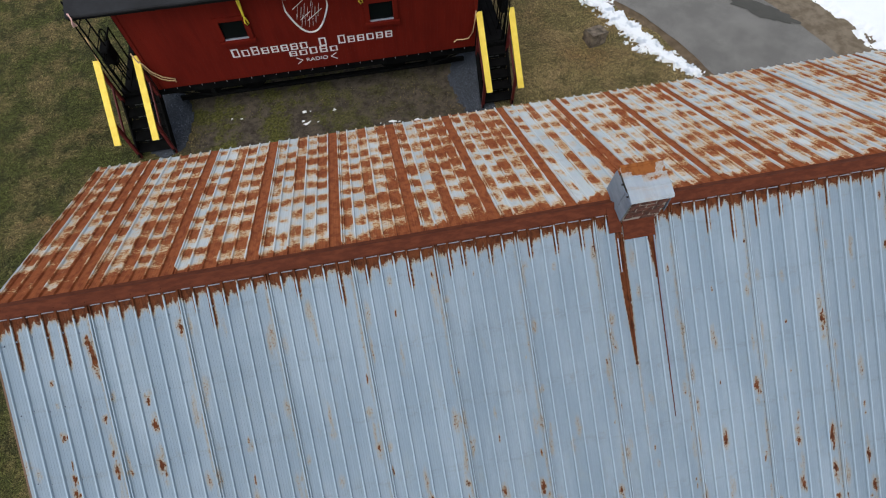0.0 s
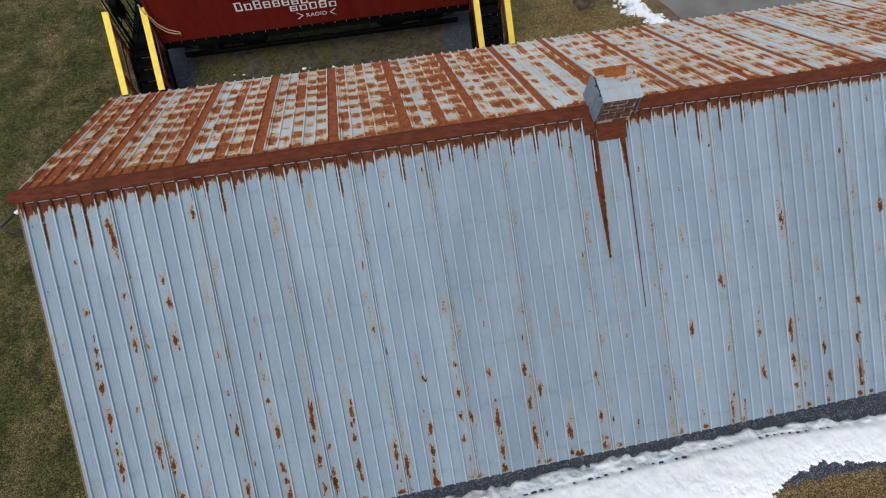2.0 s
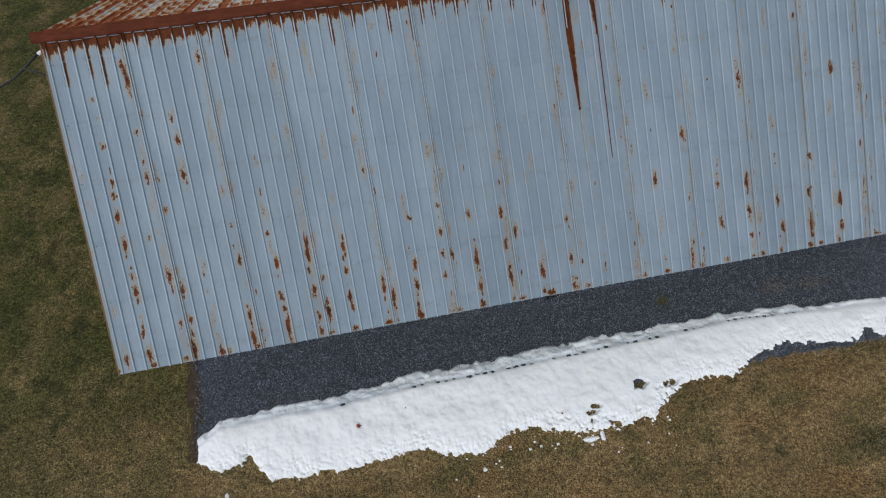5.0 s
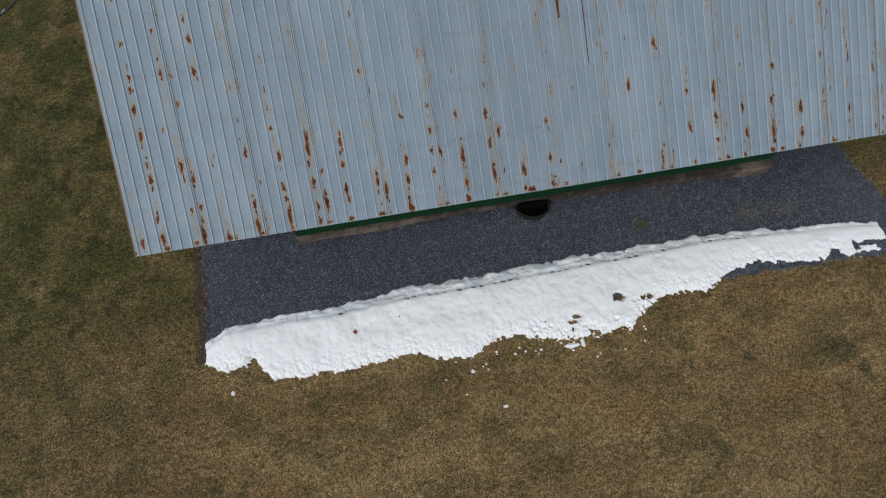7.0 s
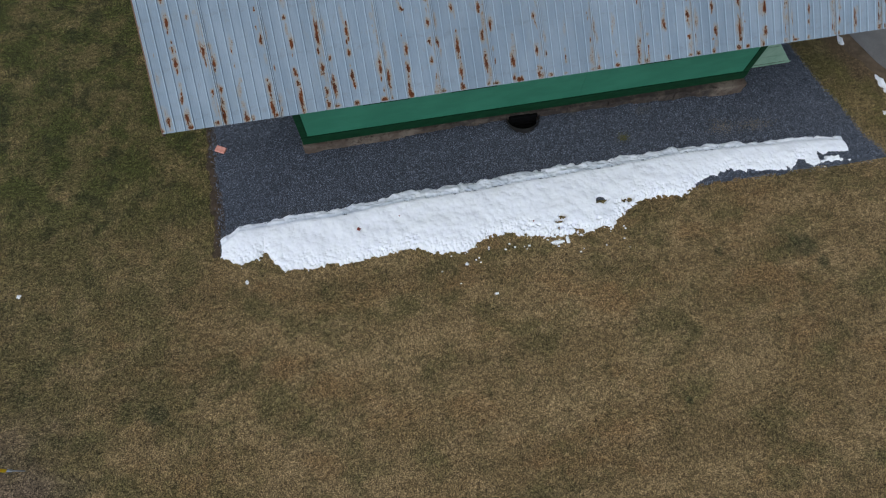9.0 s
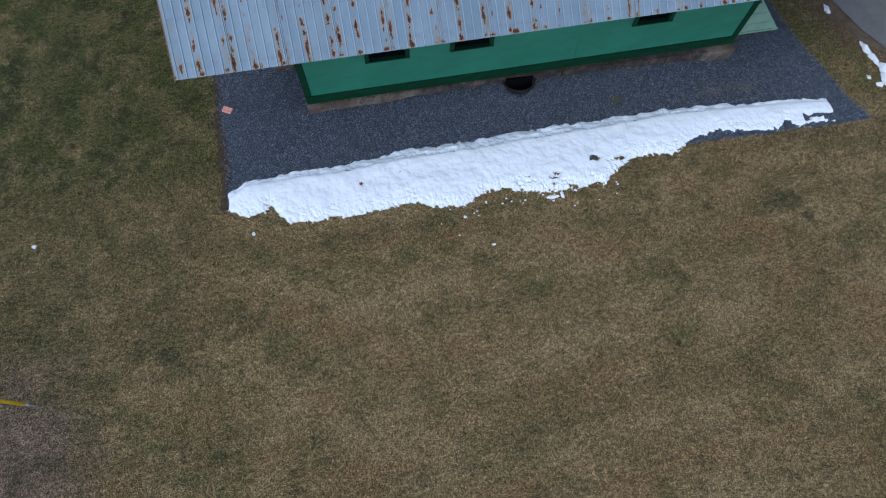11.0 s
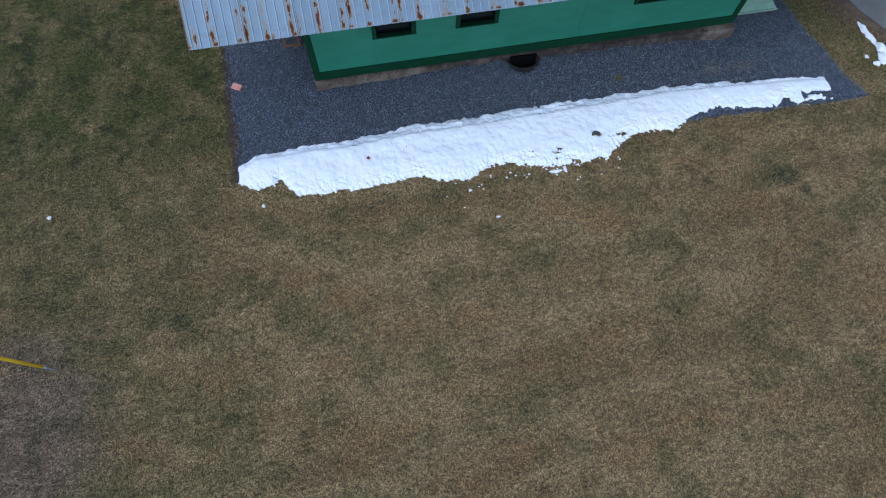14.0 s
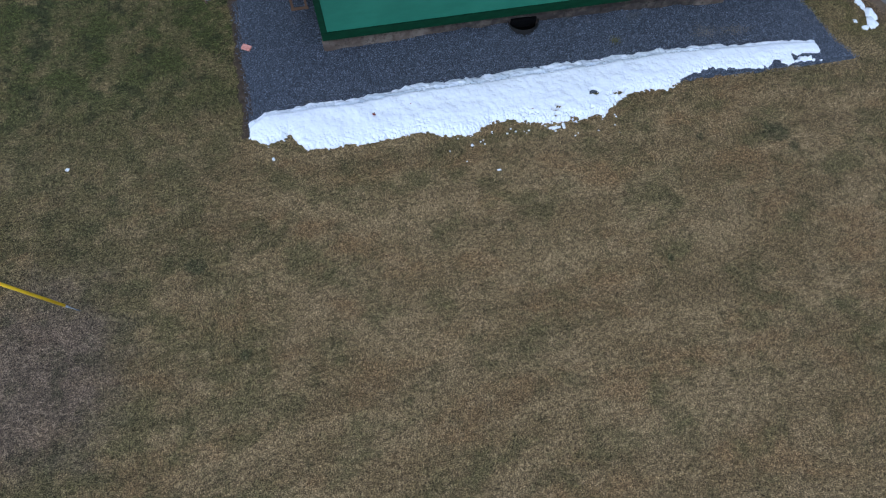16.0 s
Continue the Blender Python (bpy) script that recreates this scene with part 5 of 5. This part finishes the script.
for cx in (0.75, 5.55):
    for dx in (-0.55, 0.55):
        for y in (11.85, 13.28):
            part("wheel", tube([(cx + dx, y - 0.06, 0.56), (cx + dx, y + 0.06, 0.56)], 0.42, 28), BLACK, car)
        part("axle", tube([(cx + dx, 11.7, 0.56), (cx + dx, 13.45, 0.56)], 0.06, 10), BLACK, car)
    part("truck_frame", block(cx - 0.85, cx + 0.85, 11.60, 11.74, 0.45, 0.72), BLACK, car)
    part("truck_frame", block(cx - 0.85, cx + 0.85, 13.40, 13.54, 0.45, 0.72), BLACK, car)
    part("bolster", block(cx - 0.2, cx + 0.2, 11.7, 13.5, 0.62, 0.9), BLACK, car)
for y in (11.85, 13.28):
    tagged(part("rail", block(-0.6, 6.9, y - 0.035, y + 0.035, 0.0, 0.14), BLACK), "dark steel rail under the railway car", "rail", "rails")


def mesh_text(body, size, x, z, parent, mat, width):
    cu = bpy.data.curves.new("lettering", "FONT")
    cu.body, cu.size, cu.extrude, cu.align_x = body, size, 0.002, "CENTER"
    tmp = bpy.data.objects.new("lettering", cu)
    scene.collection.objects.link(tmp)
    bpy.context.view_layer.update()
    me = bpy.data.meshes.new_from_object(tmp.evaluated_get(bpy.context.evaluated_depsgraph_get()))
    s = width / max(tmp.dimensions.x, 0.01)
    bpy.data.objects.remove(tmp)
    ob = part("lettering", me, mat, parent, "white painted lettering")
    ob.matrix_basis = pose(x, KY - 0.008, z, 90) @ Matrix.Diagonal((s, 1, 1, 1))
    return ob


def slab_row(x0, x1, z, h, kinds):
    """A row of plain hollow blocks in white paint."""
    step = (x1 - x0) / len(kinds)
    for i, k in enumerate(kinds):
        if k == 0:
            continue
        a, b, hh = x0 + i * step + step * 0.13, x0 + (i + 1) * step - step * 0.13, h * (1.12 if k > 3 else 0.84)
        y0, y1, w, t = KY - 0.010, KY - 0.004, (b - a) * 0.26, hh * 0.12
        bm = block(a, a + w, y0, y1, z, z + hh, None, 0)
        box(bm, b - w * 0.7, b, y0, y1, z, z + hh)
        box(bm, a + w, b - w * 0.7, y0, y1, z, z + t)
        box(bm, a + w, b - w * 0.7, y0, y1, z + hh - t, z + hh)
        if k % 2:
            box(bm, a + w, b - w * 0.7, y0, y1, z + hh * 0.46, z + hh * 0.46 + t * 0.8)
        part("painted_block", bm, WHITE, car, "hollow white painted block")


slab_row(1.26, 4.99, 1.76, 0.205, (4, 2, 5, 3, 1, 3, 1, 2, 0, 4, 0, 4, 1, 1, 2, 1, 3))
slab_row(2.50, 3.68, 1.58, 0.165, (1, 2, 4, 5, 2))
mesh_text("RADIO", 0.145, 3.13, 1.375, car, WHITE, 0.50)
for s in (-1, 1):
    bm = bmesh.new()
    for k in (-1, 1):
        b = beam((3.13 + s * 0.33, KY - 0.007, 1.43), (3.13 + s * 0.47, KY - 0.007, 1.43 + k * 0.09), 0.005, 0.03, 0, (0, 1, 0))
        t = bpy.data.meshes.new("t")
        b.to_mesh(t)
        b.free()
        bm.from_mesh(t)
        bpy.data.meshes.remove(t)
    part("chevron", bm, WHITE, car)
shield = []
for k in range(41):
    a = -1 + 2 * k / 40
    shield.append((3.18 + 0.45 * a, KY - 0.008, 2.18 + 0.62 * abs(a) ** 2.2))
shield = [(2.73, KY - 0.008, 3.08)] + shield + [(3.63, KY - 0.008, 3.08)]
part("shield_outline", tube(shield, 0.020, 6, True), WHITE, car, "white painted shield outline")
for x, z, l, sl in ((2.96, 2.76, 0.30, 0.5), (3.03, 2.72, 0.24, 0.6), (3.10, 2.76, 0.30, 0.6), (3.17, 2.70, 0.22, 0.5), (3.26, 2.74, 0.34, 0.6), (3.33, 2.70, 0.22, 0.5), (3.40, 2.72, 0.30, 0.55), (3.00, 2.50, 0.30, 0.7), (3.08, 2.48, 0.20, 0.3),
                    (3.16, 2.46, 0.26, 0.5), (3.24, 2.44, 0.18, 0.4), (3.32, 2.52, 0.16, 0.5), (2.95, 2.92, 0.22, 3.0), (3.22, 2.62, 0.26, 3.0), (3.05, 2.62, 0.18, 3.0), (3.28, 2.90, 0.14, 0.8), (2.93, 2.62, 0.12, 0.4)):
    part("painted_stroke", beam((x - 0.1 * l * sl, KY - 0.007, z - l / 2), (x + 0.35 * l * sl, KY - 0.007, z + l / 2), 0.005, 0.024, 0, (0, 1, 0)), WHITE, car)

# end platforms
for x0, x1, s in ((KX0 - 0.85, KX0, -1), (KX1, KX1 + 0.85, 1)):
    pl = part("platform", block(x0, x1, 11.16, 13.9, 1.04, 1.08), BLACK, car, "black slatted end platform")
    for k in range(5):
        xx = x0 + 0.02 + 0.166 * k
        part("slat", block(xx, xx + 0.145, 11.17, 13.9, 1.083, 1.11), BLACK, pl)
    xe = x0 + 0.06 if s < 0 else x1 - 0.06
    er = part("end_railing", tube([(xe, 11.25, 1.1), (xe, 11.25, 2.05), (xe, 12.3, 2.05), (xe, 12.3, 1.1)], 0.022, 8), BLACK, car)
    part("end_railing", tube([(xe, 12.75, 1.1), (xe, 12.75, 2.05), (xe, 13.8, 2.05), (xe, 13.8, 1.1)], 0.022, 8), BLACK, car)
    for k in range(2):
        part("bar", tube([(xe, 11.60 + 0.35 * k, 1.1), (xe, 11.60 + 0.35 * k, 2.05)], 0.016, 6), BLACK, er)
    for y in (11.22, 11.62):
        part("ladder_rail", tube([(xe - 0.05 * s, y, 1.1), (xe - 0.02 * s, y, 3.55)], 0.018, 8), BLACK, car)
    for k in range(6):
        part("rung", tube([(xe - 0.04 * s, 11.22, 1.4 + 0.32 * k), (xe - 0.04 * s, 11.62, 1.4 + 0.32 * k)], 0.012, 6), BLACK, car)
    part("roof_post", tube([(xe, 11.05, 1.1), (xe - 0.05 * s, 11.05, 3.50)], 0.016, 8), BLACK, car)
    part("brake_wheel", tube([(xe + 0.06 * s, 11.95 + 0.22 * math.cos(a * math.tau / 20), 2.02 + 0.22 * math.sin(a * math.tau / 20)) for a in range(20)], 0.018, 6, True), BLACK, car)
    for a in range(5):
        part("spoke", tube([(xe + 0.06 * s, 11.95, 2.02), (xe + 0.06 * s, 11.95 + 0.22 * math.cos(a * math.tau / 5), 2.02 + 0.22 * math.sin(a * math.tau / 5))], 0.010, 6), BLACK, car)
    part("brake_post", tube([(xe + 0.06 * s, 11.95, 1.1), (xe + 0.06 * s, 11.95, 2.02)], 0.016, 8), BLACK, car)
    part("brake_housing", block(xe - 0.10, xe + 0.10, 11.45, 11.80, 1.72, 2.12, None, 0.03), BLACK, car)
    part("hose", tube(hanging((xe + 0.08 * s, 11.5, 1.9), (xe + 0.08 * s, 12.1, 1.5), 0.25), 0.035, 8), BLACK, car)
    part("end_door", block(KX0 - 0.012 if s < 0 else KX1 + 0.004, KX0 - 0.004 if s < 0 else KX1 + 0.012, 12.2, 12.9, 1.15, 3.1), BLACK, car)


def stairs(cx, half=0.39, dy=0.0):
    st = thing("stair", "black wooden steps with yellow topped handrails", "steps", "steps to the railway car")
    for k in range(5):
        z, y = 0.19 * (k + 1), 10.30 + dy + 0.205 * k
        part("tread", block(cx - half, cx + half, y - 0.14, y + 0.14, z - 0.035, z), BLACK, st)
        if k:
            part("riser_board", block(cx - half + 0.02, cx + half - 0.02, y - 0.075, y - 0.055, z - 0.185, z - 0.036), BLACK, st)
            for j, w in ((-0.16, 0.10), (-0.02, 0.13), (0.14, 0.09)):
                part("painted_bar", block(cx + j - w / 2, cx + j + w / 2, y - 0.079, y - 0.0755, z - 0.125, z - 0.085, None, 0), WORNPAINT, st, "worn grey painted bar")
    for sx in (-1, 1):
        x = cx + sx * (half + 0.025)
        part("stringer", beam((x, 10.14 + dy, 0.02), (x, 11.20 + dy, 1.04), 0.04, 0.22), BLACK, st)
        for y, z0, z1 in ((10.16 + dy, 0.0, 1.24), (11.08 + dy, 0.95, 1.95)):
            part("post", block(x - 0.035, x + 0.035, y - 0.035, y + 0.035, z0, z1), RAIL_RED, st)
        part("side_rail", beam((x, 10.16 + dy, 0.75), (x, 11.10 + dy, 1.46), 0.03, 0.07), RAIL_RED, st)
        part("handrail", beam((x, 9.72 + dy, 1.00), (x, 11.20 + dy, 2.10), 0.145, 0.04), YELLOW, st, "bright yellow painted plank")
    return st


stairs(-1.13)
stairs(7.415, 0.362, -0.06)
ROPES = (((6.93, 11.04, 2.22), (6.92, 11.04, 1.90), (6.89, 11.05, 1.62), (6.80, 11.06, 1.45), (6.66, 11.08, 1.41), (6.52, 11.08, 1.43), (6.44, 11.08, 1.37)),
         ((-0.72, 11.06, 2.28), (-0.68, 11.06, 1.98), (-0.58, 11.07, 1.66), (-0.44, 11.08, 1.47), (-0.30, 11.08, 1.40), (-0.17, 11.08, 1.37)),
         ((-0.66, 11.06, 2.05), (-0.54, 11.06, 1.72), (-0.38, 11.07, 1.53), (-0.16, 11.08, 1.42), (-0.17, 11.08, 1.33)),
         ((-1.50, 11.20, 2.10), (-1.47, 11.21, 2.40), (-1.43, 11.22, 2.70)))
for pts in ROPES:
    tagged(part("rope", tube(pts, 0.015, 6), ROPE), "slack tan rope hung beside the steps", "rope", "ropes on the railway car")
for x, z0, z1 in ((1.87, 2.62, 3.30), (4.34, 2.78, 3.30)):
    pts = [(x - 0.02, KY - 0.10, z1), (x - 0.01, KY - 0.07, z0 + 0.25), (x + 0.03, KY - 0.06, z0 + 0.12), (x + 0.05, KY - 0.06, z0 + 0.03), (x + 0.01, KY - 0.06, z0), (x - 0.03, KY - 0.06, z0 + 0.06), (x + 0.0, KY - 0.07, z0 + 0.22), (x + 0.02, KY - 0.09, z1)]
    tagged(part("yellow_rope", tube(pts, 0.018, 6), YROPE), "bright yellow rope looped down from the roof edge", "rope", "ropes on the railway car")
bm = tube([(-1.22, 10.80, 3.58), (-1.20, 10.76, 3.50), (-1.22, 10.75, 3.40), (-1.21, 10.76, 3.32)], 0.022, 6)
for i, v in enumerate(bm.verts):
    v.co.x += 0.03 * math.sin(i * 1.3)
tagged(part("ribbon", bm, PINK), "faded pink ribbon tied at the roof corner", "ribbon")

# grit and twigs on the bare soil before the railway car
q = RNG.uniform((-0.6, 7.8), (7.6, 12.2), (1100, 2))
q = q[fbm(57, q[:, 0] * 1.5, q[:, 1] * 1.5) > 0.45]
stones("soil_grit", np.stack([q[:, 0], q[:, 1], 0 * q[:, 0] + 0.004], -1), 0.012, ROCK, "pale grit scattered on bare mossy soil", 8)

# ---- grass: one mesh of many short blades ----
def blades(n, lo, hi, seed):
    g = np.random.default_rng(seed)
    p = g.uniform(lo, hi, (n, 2))
    x, y = p[:, 0], p[:, 1]
    ok = ~on_gravel(x, y) & (x < road_west(y) - 0.10 - 0.55 * g.random(n)) & ~((x > WX0 - 0.1) & (x < WX1 + 1.8) & (y > WY0 - 0.1) & (y < WY1 + 0.1))
    bare = np.clip((x + 1.2) / 1.6, 0, 1) * np.clip((8.3 - x) / 1.6, 0, 1) * np.clip((y - 6.4) / 1.0, 0, 1)
    ok &= g.random(n) > 1.25 * bare * (0.35 + 1.0 * fbm(53, x * 1.6, y * 1.6))
    p = p[ok]
    return p[g.random(len(p)) < 0.35 + 0.65 * fbm(54, p[:, 0] * 2.2, p[:, 1] * 2.2)]


P = np.concatenate([blades(1000000, (-9.5, -11.6), (17.0, 0.3), 11), blades(460000, (-9.5, 0.3), (0.0, 19), 12), blades(240000, (-1, 6.6), (13.5, 14.8), 13), blades(60000, (13.7, 0.0), (16.6, 7), 14)])
n = len(P)
a = RNG.uniform(0, math.tau, n)
L, W, lift = RNG.uniform(0.022, 0.060, n), RNG.uniform(0.0028, 0.0060, n), RNG.uniform(0.008, 0.030, n)
zg = lawn_height(P[:, 0], P[:, 1])
dx, dy = np.cos(a), np.sin(a)
V = np.empty((n, 3, 3))
V[:, 0] = np.stack([P[:, 0] - dy * W, P[:, 1] + dx * W, zg], -1)
V[:, 1] = np.stack([P[:, 0] + dy * W, P[:, 1] - dx * W, zg + 0.002], -1)
V[:, 2] = np.stack([P[:, 0] + dx * L, P[:, 1] + dy * L, zg + lift], -1)
me = bpy.data.meshes.new("grass")
me.from_pydata(V.reshape(-1, 3), [], np.arange(3 * n).reshape(-1, 3))
tagged(part("grass", me, BLADES), "short straw-coloured and olive winter grass", "grass", kind="stuff")
